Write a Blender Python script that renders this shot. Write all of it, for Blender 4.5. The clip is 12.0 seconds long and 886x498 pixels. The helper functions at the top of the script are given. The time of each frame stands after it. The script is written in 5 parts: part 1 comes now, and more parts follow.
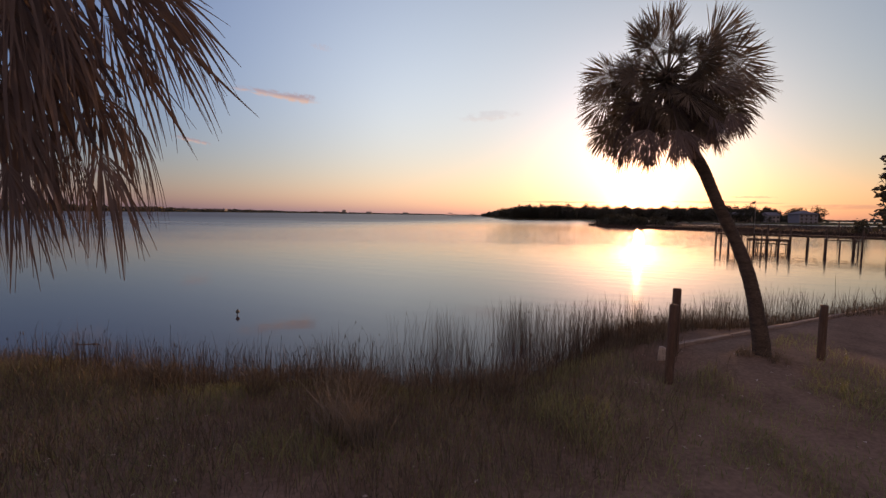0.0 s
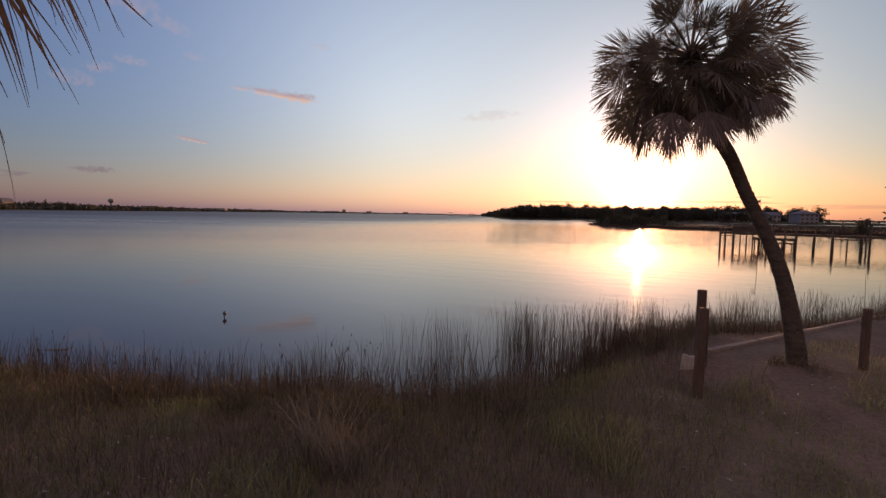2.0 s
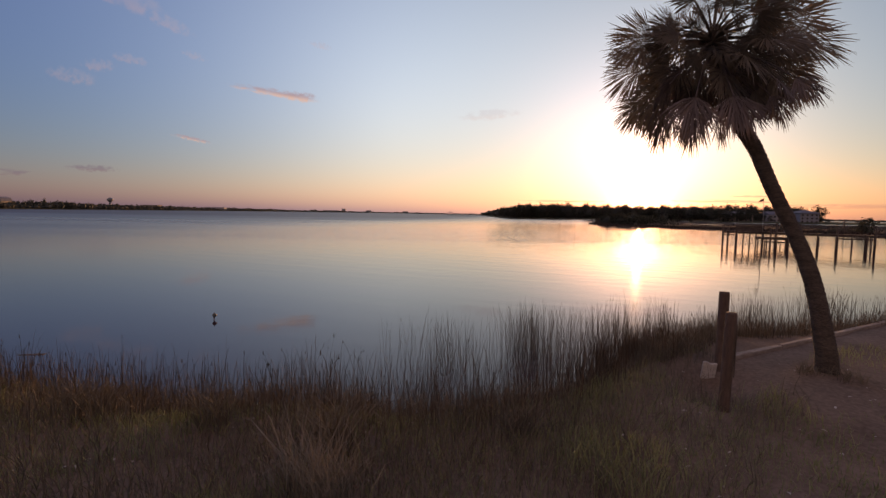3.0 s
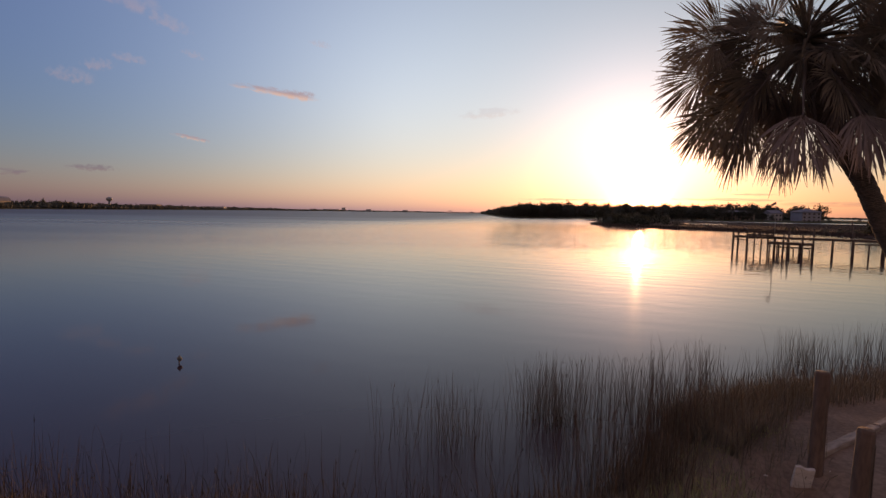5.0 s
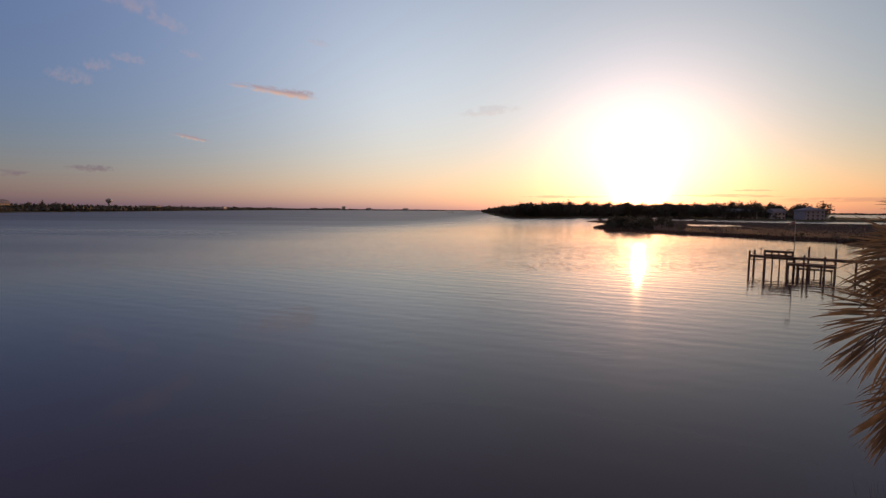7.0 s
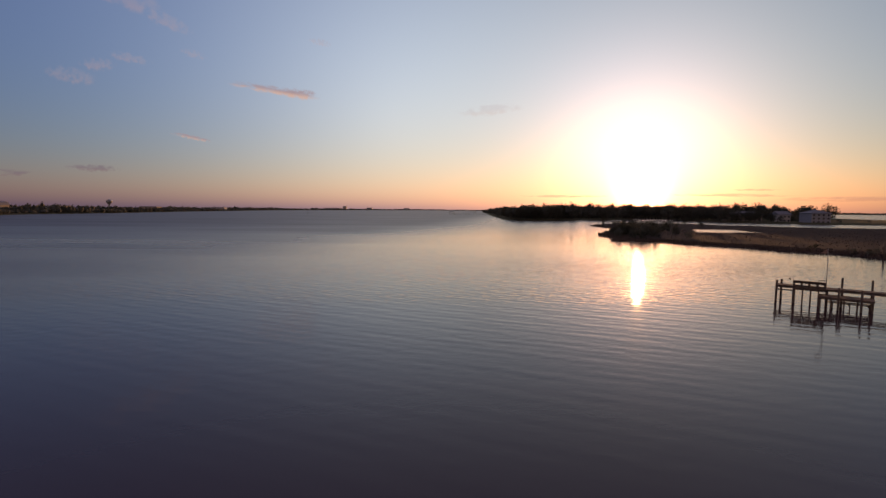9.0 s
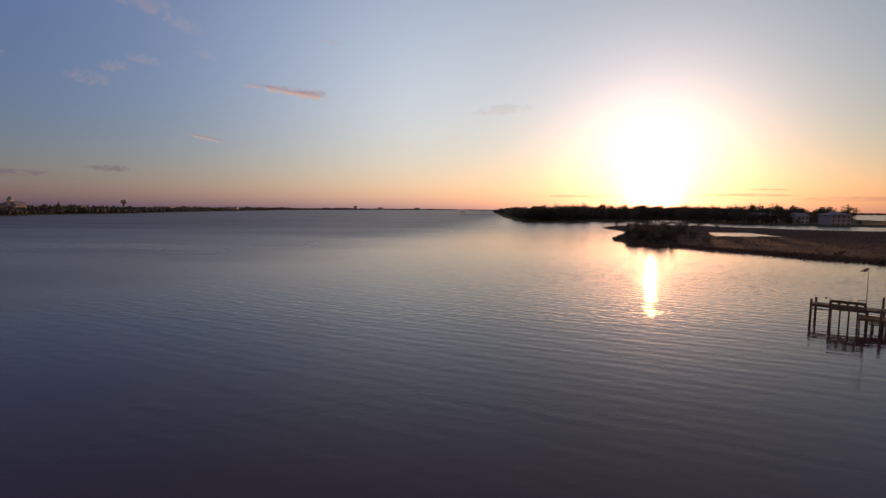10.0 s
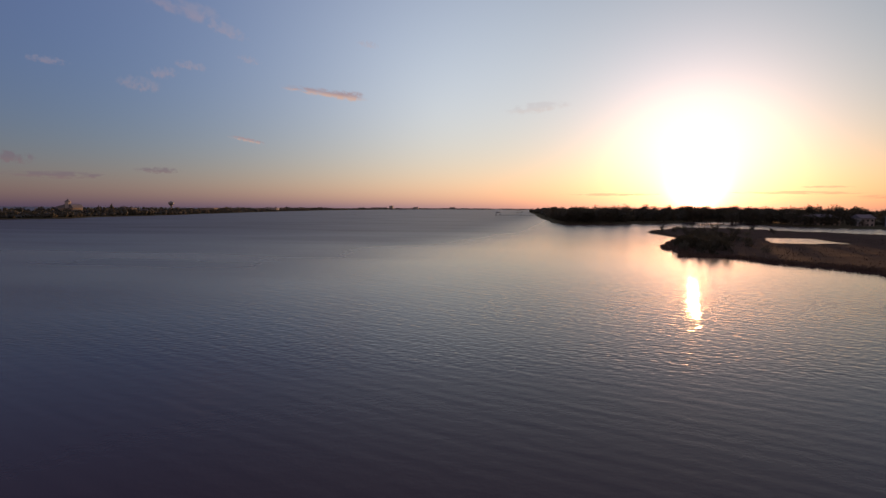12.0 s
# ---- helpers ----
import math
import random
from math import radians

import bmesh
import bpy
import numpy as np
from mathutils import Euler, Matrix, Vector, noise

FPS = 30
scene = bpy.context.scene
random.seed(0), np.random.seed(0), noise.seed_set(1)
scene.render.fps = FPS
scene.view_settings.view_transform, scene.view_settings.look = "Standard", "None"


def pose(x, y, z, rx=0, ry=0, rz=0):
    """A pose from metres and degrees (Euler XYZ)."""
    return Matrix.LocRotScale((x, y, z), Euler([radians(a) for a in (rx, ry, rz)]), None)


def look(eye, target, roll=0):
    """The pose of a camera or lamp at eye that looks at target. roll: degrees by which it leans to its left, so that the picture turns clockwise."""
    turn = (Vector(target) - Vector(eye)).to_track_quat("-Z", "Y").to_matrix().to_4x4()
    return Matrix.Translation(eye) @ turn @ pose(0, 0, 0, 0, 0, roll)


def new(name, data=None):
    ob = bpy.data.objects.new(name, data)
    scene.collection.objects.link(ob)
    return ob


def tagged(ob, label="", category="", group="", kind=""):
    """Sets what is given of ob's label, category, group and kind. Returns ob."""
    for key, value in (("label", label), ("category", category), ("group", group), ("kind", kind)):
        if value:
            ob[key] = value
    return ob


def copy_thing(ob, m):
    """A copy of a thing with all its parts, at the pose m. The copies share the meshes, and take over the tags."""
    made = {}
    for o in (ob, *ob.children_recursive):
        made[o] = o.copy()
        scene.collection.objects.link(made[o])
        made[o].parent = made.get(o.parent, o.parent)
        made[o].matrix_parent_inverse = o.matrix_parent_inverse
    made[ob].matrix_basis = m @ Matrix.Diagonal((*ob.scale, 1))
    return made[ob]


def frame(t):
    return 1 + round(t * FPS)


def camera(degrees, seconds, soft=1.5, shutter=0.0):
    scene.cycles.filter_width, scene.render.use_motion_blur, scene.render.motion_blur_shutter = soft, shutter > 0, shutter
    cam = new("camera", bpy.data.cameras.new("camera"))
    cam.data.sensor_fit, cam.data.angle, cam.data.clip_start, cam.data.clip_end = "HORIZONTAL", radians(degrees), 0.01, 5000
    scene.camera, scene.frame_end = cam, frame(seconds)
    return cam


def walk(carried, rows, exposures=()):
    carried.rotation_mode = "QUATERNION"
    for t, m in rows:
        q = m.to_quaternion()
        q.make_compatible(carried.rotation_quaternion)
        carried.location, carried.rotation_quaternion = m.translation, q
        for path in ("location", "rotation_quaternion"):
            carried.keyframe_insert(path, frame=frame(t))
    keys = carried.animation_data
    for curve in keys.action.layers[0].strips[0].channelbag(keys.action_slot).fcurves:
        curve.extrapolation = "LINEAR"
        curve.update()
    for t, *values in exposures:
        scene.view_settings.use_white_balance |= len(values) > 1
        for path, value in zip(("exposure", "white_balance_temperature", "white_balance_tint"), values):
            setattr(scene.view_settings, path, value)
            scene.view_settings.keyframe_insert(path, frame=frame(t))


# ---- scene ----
KELVIN, TINT = 8900, 37
EXPOSURE = ((0.0, 0.16), (5.0, 0.13), (7.0, 0.05), (9.0, -0.02), (12.0, -0.05))      # seconds, stops
SKY_STRENGTH = (0.0765, 0.084, 0.084)
HAZE = (((-0.66, 0.18, 0.84), 5.4), ((1.21, 0.72, -0.12), 1.24))      # how much is taken out (or, below nought, scattered in) at the horizon, and the layer's depth in degrees
WAVES = ((0.5, 24, 0.45, 0.012, 2), (1.35, 20, 0.7, 0.023, 2), (5.0, 10, 0.8, 0.008, 2))   # scale, turn, stretch, height, detail
CHOP = (2.6, 0.036)               # scale, height
RIPPLES = ((1.75, 27, 0.0057), (1.1, 20, 0.004), (3.2, 34, 0.004))              # wavelength, turn, height


def SKY_TERMS(glow, mid, broad, core, back_fill):
    """Light in the air: source angle, width in degrees, power, strength, colour. The last is an unseen rosy fill, added
    opposite the sunset to brighten the bank.
    """
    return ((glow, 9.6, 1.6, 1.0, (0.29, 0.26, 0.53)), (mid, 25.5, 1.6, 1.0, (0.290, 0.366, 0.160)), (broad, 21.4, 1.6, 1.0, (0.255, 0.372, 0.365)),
            (broad, 87.6, 2.0, 1.0, (0.0, 0.063, 0.238)), (core, 1.4, 1.5, 14.0, (1.0, 0.82, 0.60)), (core, 4.9, 1.4, 1.0, (2.3, 1.60, 0.85)), (back_fill, 60.0, 2.0, 1.0, (0.30, 0.22, 0.165)))


# camera and its path: a small drone that leaves the bank, climbs past a palm and turns left over the bay
cam = camera(86.0, 12.0, soft=1.45)
PATH = (
    (0, 0.000, 0.001, 3.097, 0.000, -4.128, -0.931),
    (0.5, -0.001, 0.229, 3.107, 0.042, -4.150, -0.988),
    (1, -0.014, 0.387, 3.075, 0.043, -4.120, -0.975),
    (1.5, -0.016, 0.585, 3.049, 0.014, -4.157, -0.931),
    (2, 0.003, 0.834, 2.993, 0.005, -4.162, -0.971),
    (2.5, 0.010, 1.133, 2.977, 0.012, -4.245, -0.966),
    (3, -0.014, 1.433, 2.937, -0.047, -4.248, -1.003),
    (5, -0.077, 3.286, 3.572, -0.050, -4.420, -0.908),
    (5.5, -0.100, 3.841, 4.082, -0.062, -4.481, -0.883),
    (6, -0.146, 4.458, 4.649, -0.086, -4.531, -0.765),
    (6.5, -0.187, 5.214, 5.264, -0.040, -4.624, -0.627),
    (7, -0.205, 5.948, 5.975, -0.007, -4.682, -0.487),
    (9, -0.479, 9.675, 8.593, 0.111, -4.761, -0.461),
    (9.5, -0.598, 10.735, 9.238, 0.478, -4.784, -0.443),
    (10, -0.760, 11.865, 9.903, 1.355, -4.820, -0.500),
    (10.5, -0.948, 12.976, 10.573, 2.391, -4.867, -0.496),
    (11, -1.165, 14.100, 11.248, 3.846, -4.881, -0.425),
    (11.5, -1.414, 15.274, 11.862, 4.963, -4.887, -0.314),
    (12, -1.670, 16.458, 12.441, 5.569, -4.959, -0.324),
)
walk(cam, [(t, pose(x, y, z, 90 + p, r, w)) for t, x, y, z, w, p, r in PATH], [(t, stops, KELVIN, TINT) for t, stops in EXPOSURE])

# ---- sky, sun ----
SUN_AZ, SUN_EL = 22.4, 2.4          # degrees, clockwise from +Y; above the horizon


def heading(az, el):
    a, e = radians(az), radians(el)
    return Vector((math.sin(a) * math.cos(e), math.cos(a) * math.cos(e), math.sin(e)))


world = bpy.data.worlds.new("dusk_sky")
scene.world = world
world.use_nodes = True


def build_sky():
    nt = world.node_tree
    nt.nodes.clear()
    N, L = nt.nodes.new, nt.links.new
    sky = N("ShaderNodeTexSky")
    sky.sky_type, sky.sun_disc = "NISHITA", False
    sky.sun_elevation, sky.sun_rotation = radians(5.0), radians(SUN_AZ)
    sky.air_density, sky.dust_density, sky.ozone_density = 1.0, 0.3, 4.0
    tc = N("ShaderNodeTexCoord")

    def math_node(op, a, b=None, clamp=False):
        n = N("ShaderNodeMath")
        n.operation, n.use_clamp = op, clamp
        for i, v in enumerate((a, b)):
            if v is None:
                continue
            if isinstance(v, (int, float)):
                n.inputs[i].default_value = v
            else:
                L(v, n.inputs[i])
        return n.outputs[0]

    nrm, sep = N("ShaderNodeVectorMath"), N("ShaderNodeSeparateXYZ")
    nrm.operation = "NORMALIZE"
    L(tc.outputs["Generated"], nrm.inputs[0])
    L(nrm.outputs[0], sep.inputs[0])
    elev = math_node("MAXIMUM", math_node("MULTIPLY", math_node("ARCSINE", sep.outputs["Z"]), 57.2958), 0.0)

    def angle_from(centre):
        dot = N("ShaderNodeVectorMath")
        dot.operation = "DOT_PRODUCT"
        L(nrm.outputs[0], dot.inputs[0])
        dot.inputs[1].default_value = centre
        return math_node("MULTIPLY", math_node("ARCCOSINE", math_node("MINIMUM", dot.outputs["Value"], 0.9999999)), 57.2958)

    glow, mid, broad, core, back_fill = (angle_from(heading(*c)) for c in ((SUN_AZ, 5.4), (25.2, 6.2), (-6.1, 10.7), (SUN_AZ, SUN_EL), (SUN_AZ + 180, 40)))

    def term(source, width, power, strength, colour):
        v = math_node("POWER", math_node("DIVIDE", source, width), power)
        v = math_node("MULTIPLY", math_node("EXPONENT", math_node("MULTIPLY", v, -1.0)), strength)
        m = N("ShaderNodeVectorMath")
        m.operation = "SCALE"
        m.inputs[0].default_value = colour
        L(v, m.inputs["Scale"])
        return m.outputs[0]

    # light scattered by the haze: round the sun, and along the horizon; plus the added rosy fill
    terms = [term(*row) for row in SKY_TERMS(glow, mid, broad, core, back_fill)]
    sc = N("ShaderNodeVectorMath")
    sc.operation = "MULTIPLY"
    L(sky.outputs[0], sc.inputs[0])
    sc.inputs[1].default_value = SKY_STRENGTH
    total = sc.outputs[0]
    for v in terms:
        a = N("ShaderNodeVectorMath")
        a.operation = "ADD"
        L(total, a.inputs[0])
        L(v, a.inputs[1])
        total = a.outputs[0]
    # thick air low down reddens what comes through it
    for taus, depth in HAZE:
        low = math_node("EXPONENT", math_node("DIVIDE", elev, -depth))
        comb = N("ShaderNodeCombineXYZ")
        for i, tau in enumerate(taus):
            L(math_node("EXPONENT", math_node("MULTIPLY", low, -tau)), comb.inputs[i])
        red = N("ShaderNodeVectorMath")
        red.operation = "MULTIPLY"
        L(total, red.inputs[0])
        L(comb.outputs[0], red.inputs[1])
        total = red.outputs[0]
    bg = N("ShaderNodeBackground")
    L(total, bg.inputs["Color"])
    bg.inputs["Strength"].default_value = 1.0
    out = N("ShaderNodeOutputWorld")
    L(bg.outputs[0], out.inputs["Surface"])


build_sky()

sun_data = bpy.data.lights.new("sun", "SUN")
sun_data.energy, sun_data.angle, sun_data.color = 2.5, radians(0.6), (1.0, 0.62, 0.30)
sun = new("sun", sun_data)
sun.matrix_world = look(heading(SUN_AZ, SUN_EL) * 300, (0, 0, 0))


# ---- materials ----
def surface(name, dark, light, scale=4.0, rough=0.8, bump=0.3, fine=6.0, thin=0.0, stretch=(1, 1, 1), spec=0.3, island=0.0):
    """Two colours mixed by coarse and fine noise, with relief; thin: how much light comes through (leaves)."""
    m = bpy.data.materials.new(name)
    m.use_nodes = True
    nt = m.node_tree
    N, L = nt.nodes.new, nt.links.new
    b, out = nt.nodes["Principled BSDF"], nt.nodes["Material Output"]
    tc, mp = N("ShaderNodeTexCoord"), N("ShaderNodeMapping")
    mp.inputs["Scale"].default_value = stretch
    L(tc.outputs["Object"], mp.inputs["Vector"])
    n1, n2 = N("ShaderNodeTexNoise"), N("ShaderNodeTexNoise")
    n1.inputs["Scale"].default_value, n1.inputs["Detail"].default_value = scale, 4
    n2.inputs["Scale"].default_value, n2.inputs["Detail"].default_value = scale * fine, 3
    for n in (n1, n2):
        L(mp.outputs[0], n.inputs["Vector"])
    add = N("ShaderNodeMath")
    add.operation = "ADD"
    L(n1.outputs["Fac"], add.inputs[0])
    L(n2.outputs["Fac"], add.inputs[1])
    fac = add.outputs[0]
    if island:
        g, mul = N("ShaderNodeNewGeometry"), N("ShaderNodeMath")
        mul.operation = "MULTIPLY_ADD"
        L(g.outputs["Random Per Island"], mul.inputs[0])
        mul.inputs[1].default_value = island
        L(fac, mul.inputs[2])
        fac = mul.outputs[0]
    ramp = N("ShaderNodeMapRange")
    ramp.inputs["From Min"].default_value, ramp.inputs["From Max"].default_value = 0.65, 1.35 + island
    L(fac, ramp.inputs["Value"])
    mix = N("ShaderNodeMix")
    mix.data_type = "RGBA"
    mix.inputs["A"].default_value, mix.inputs["B"].default_value = (*dark, 1), (*light, 1)
    L(ramp.outputs[0], mix.inputs["Factor"])
    L(mix.outputs["Result"], b.inputs["Base Color"])
    b.inputs["Roughness"].default_value = rough
    b.inputs["Specular IOR Level"].default_value = spec
    if bump:
        bp = N("ShaderNodeBump")
        bp.inputs["Strength"].default_value, bp.inputs["Distance"].default_value = bump, 0.02
        L(n2.outputs["Fac"], bp.inputs["Height"])
        L(bp.outputs[0], b.inputs["Normal"])
    if thin:
        tr, ms = N("ShaderNodeBsdfTranslucent"), N("ShaderNodeMixShader")
        L(mix.outputs["Result"], tr.inputs["Color"])
        ms.inputs[0].default_value = thin
        L(b.outputs[0], ms.inputs[1])
        L(tr.outputs[0], ms.inputs[2])
        L(ms.outputs[0], out.inputs["Surface"])
    return m


def water_material():
    m = bpy.data.materials.new("bay_water")
    m.use_nodes = True
    nt = m.node_tree
    N, L = nt.nodes.new, nt.links.new
    b = nt.nodes["Principled BSDF"]
    b.inputs["Base Color"].default_value = (0.054, 0.028, 0.034, 1)
    b.inputs["IOR"].default_value = 1.333
    b.inputs["Roughness"].default_value = 0.09
    tc = N("ShaderNodeTexCoord")
    heights = []
    for scale, turn, stretch, amount, detail in WAVES:
        mp, n = N("ShaderNodeMapping"), N("ShaderNodeTexNoise")
        mp.inputs["Rotation"].default_value = (0, 0, radians(turn))
        mp.inputs["Scale"].default_value = (stretch, 1, 1)
        L(tc.outputs["Object"], mp.inputs["Vector"])
        L(mp.outputs[0], n.inputs["Vector"])
        n.inputs["Scale"].default_value, n.inputs["Detail"].default_value = scale, detail
        k = N("ShaderNodeMath")
        k.operation = "MULTIPLY"
        L(n.outputs["Fac"], k.inputs[0])
        k.inputs[1].default_value = amount
        heights.append(k.outputs[0])
    for length, turn, amount in RIPPLES:
        mp, n, k = N("ShaderNodeMapping"), N("ShaderNodeTexWave"), N("ShaderNodeMath")
        mp.inputs["Rotation"].default_value = (0, 0, radians(turn))
        L(tc.outputs["Object"], mp.inputs["Vector"])
        L(mp.outputs[0], n.inputs["Vector"])
        n.bands_direction = "Y"
        n.inputs["Scale"].default_value, n.inputs["Distortion"].default_value = 0.314 / length, 2.0
        n.inputs["Detail"].default_value, n.inputs["Detail Scale"].default_value = 2.0, 0.6
        k.operation = "MULTIPLY"
        L(n.outputs["Fac"], k.inputs[0])
        k.inputs[1].default_value = amount
        heights.append(k.outputs[0])
    total = heights[0]
    for hgt in heights[1:]:
        a = N("ShaderNodeMath")
        a.operation = "ADD"
        L(total, a.inputs[0])
        L(hgt, a.inputs[1])
        total = a.outputs[0]
    # a ruffled patch off the marsh, where the low sun glitters
    mp, n, up, down, k, both, chop = N("ShaderNodeMapping"), N("ShaderNodeTexNoise"), N("ShaderNodeMapRange"), N("ShaderNodeMapRange"), N("ShaderNodeMath"), N("ShaderNodeMath"), N("ShaderNodeMath")
    pos = N("ShaderNodeSeparateXYZ")
    L(tc.outputs["Object"], pos.inputs[0])
    mp.inputs["Rotation"].default_value = (0, 0, radians(27))
    mp.inputs["Scale"].default_value = (0.6, 1, 1)
    L(tc.outputs["Object"], mp.inputs["Vector"])
    L(mp.outputs[0], n.inputs["Vector"])
    n.inputs["Scale"].default_value, n.inputs["Detail"].default_value = CHOP[0], 0
    for ramp, a, c in ((up, 47, 57), (down, 130, 72)):
        ramp.interpolation_type = "SMOOTHSTEP"
        L(pos.outputs["Y"], ramp.inputs["Value"])
        ramp.inputs["From Min"].default_value, ramp.inputs["From Max"].default_value = a, c
    k.operation, both.operation, chop.operation = "MULTIPLY", "MULTIPLY", "MULTIPLY_ADD"
    L(up.outputs[0], k.inputs[0])
    L(down.outputs[0], k.inputs[1])
    L(k.outputs[0], both.inputs[0])
    both.inputs[1].default_value = CHOP[1]
    L(n.outputs["Fac"], chop.inputs[0])
    L(both.outputs[0], chop.inputs[1])
    L(total, chop.inputs[2])
    total = chop.outputs[0]
    # sheltered and smooth along the bank, breeze-roughened out in the bay
    far = N("ShaderNodeMapRange")
    L(pos.outputs["Y"], far.inputs["Value"])
    far.interpolation_type = "SMOOTHSTEP"
    far.inputs["From Min"].default_value, far.inputs["From Max"].default_value = 60, 300
    far.inputs["To Min"].default_value, far.inputs["To Max"].default_value = 0.05, 0.24
    # calm lanes and ruffled lanes, tens of metres long
    mp, n, rg = N("ShaderNodeMapping"), N("ShaderNodeTexNoise"), N("ShaderNodeMapRange")
    mp.inputs["Scale"].default_value = (0.25, 1, 1)
    n.inputs["Scale"].default_value, n.inputs["Detail"].default_value = 0.035, 3
    L(tc.outputs["Object"], mp.inputs["Vector"])
    L(mp.outputs[0], n.inputs["Vector"])
    L(n.outputs["Fac"], rg.inputs["Value"])
    rg.inputs["From Min"].default_value, rg.inputs["From Max"].default_value = 0.35, 0.65
    rg.inputs["To Min"].default_value, rg.inputs["To Max"].default_value = 0.72, 1.0
    # the open western bay lies in the breeze, the water under the marsh in its lee
    west, breeze, lane, rough = N("ShaderNodeMath"), N("ShaderNodeMapRange"), N("ShaderNodeMath"), N("ShaderNodeMath")
    west.operation, lane.operation, rough.operation = "MULTIPLY_ADD", "MULTIPLY", "ADD"
    L(pos.outputs["Y"], west.inputs[0])
    west.inputs[1].default_value = -0.16
    L(pos.outputs["X"], west.inputs[2])
    breeze.interpolation_type = "SMOOTHSTEP"
    L(west.outputs[0], breeze.inputs["Value"])
    breeze.inputs["From Min"].default_value, breeze.inputs["From Max"].default_value = -10, -75
    breeze.inputs["To Min"].default_value, breeze.inputs["To Max"].default_value = 0.0, 0.22
    L(breeze.outputs[0], lane.inputs[0])
    L(rg.outputs[0], lane.inputs[1])
    L(far.outputs[0], rough.inputs[0])
    L(lane.outputs[0], rough.inputs[1])
    L(rough.outputs[0], b.inputs["Roughness"])
    bp = N("ShaderNodeBump")
    bp.inputs["Distance"].default_value = 1.0
    calm, both = N("ShaderNodeMapRange"), N("ShaderNodeMath")
    L(pos.outputs["Y"], calm.inputs["Value"])
    calm.inputs["From Min"].default_value, calm.inputs["From Max"].default_value = 20, 52
    calm.inputs["To Min"].default_value, calm.inputs["To Max"].default_value = 0.10, 1.0
    both.operation = "MULTIPLY"
    L(rg.outputs[0], both.inputs[0])
    L(calm.outputs[0], both.inputs[1])
    L(both.outputs[0], bp.inputs["Strength"])
    L(total, bp.inputs["Height"])
    L(bp.outputs[0], b.inputs["Normal"])
    return m


def cloud_material(name, colour, shade, cover):
    m = bpy.data.materials.new(name)
    m.use_nodes = True
    nt = m.node_tree
    N, L = nt.nodes.new, nt.links.new
    out = nt.nodes["Material Output"]
    nt.nodes.remove(nt.nodes["Principled BSDF"])
    tc, g, n = N("ShaderNodeTexCoord"), N("ShaderNodeTexGradient"), N("ShaderNodeTexNoise")
    g.gradient_type = "SPHERICAL"
    n.inputs["Scale"].default_value, n.inputs["Detail"].default_value = 1.5, 6
    info, off, mp = N("ShaderNodeObjectInfo"), N("ShaderNodeVectorMath"), N("ShaderNodeMapping")
    L(tc.outputs["Object"], g.inputs[0])
    L(tc.outputs["Object"], mp.inputs[0])
    mp.inputs["Scale"].default_value = (3.4, 0.9, 1)
    mul = N("ShaderNodeMath")
    mul.operation = "MULTIPLY"
    L(info.outputs["Random"], mul.inputs[0])
    mul.inputs[1].default_value = 40
    off.operation = "ADD"
    L(mp.outputs[0], off.inputs[0])
    L(mul.outputs[0], off.inputs[1])
    L(off.outputs[0], n.inputs[0])
    a = N("ShaderNodeMath")
    a.operation = "MULTIPLY_ADD"
    L(n.outputs["Fac"], a.inputs[0])
    a.inputs[1].default_value = 2.6
    a.inputs[2].default_value = -1.28
    s = N("ShaderNodeMath")
    s.operation = "ADD"
    L(a.outputs[0], s.inputs[0])
    L(g.outputs["Fac"], s.inputs[1])
    rg = N("ShaderNodeMapRange")
    rg.interpolation_type = "SMOOTHSTEP"
    rg.inputs["From Min"].default_value, rg.inputs["From Max"].default_value = 0.0, 0.95
    rg.inputs["To Max"].default_value = cover
    L(s.outputs[0], rg.inputs["Value"])
    edge = N("ShaderNodeMath")
    edge.operation = "MULTIPLY"
    fade = N("ShaderNodeMapRange")
    fade.interpolation_type = "SMOOTHSTEP"
    fade.inputs["From Max"].default_value = 0.45
    L(g.outputs["Fac"], fade.inputs["Value"])
    L(rg.outputs[0], edge.inputs[0])
    L(fade.outputs[0], edge.inputs[1])
    # emission carries the light: low-sun tint below and shaded top are painted in
    e, tp, m2 = N("ShaderNodeEmission"), N("ShaderNodeBsdfTransparent"), N("ShaderNodeMixShader")
    sep, up, mix = N("ShaderNodeSeparateXYZ"), N("ShaderNodeMapRange"), N("ShaderNodeMix")
    mix.data_type = "RGBA"
    mix.inputs["A"].default_value, mix.inputs["B"].default_value = (*colour, 1), (*shade, 1)
    up.inputs["From Min"].default_value, up.inputs["From Max"].default_value = -0.4, 0.15
    L(tc.outputs["Object"], sep.inputs[0])
    L(sep.outputs["Y"], up.inputs["Value"])
    L(up.outputs[0], mix.inputs["Factor"])
    L(mix.outputs["Result"], e.inputs["Color"])
    L(edge.outputs[0], m2.inputs[0])
    L(tp.outputs[0], m2.inputs[1])
    L(e.outputs[0], m2.inputs[2])
    L(m2.outputs[0], out.inputs["Surface"])
    return m


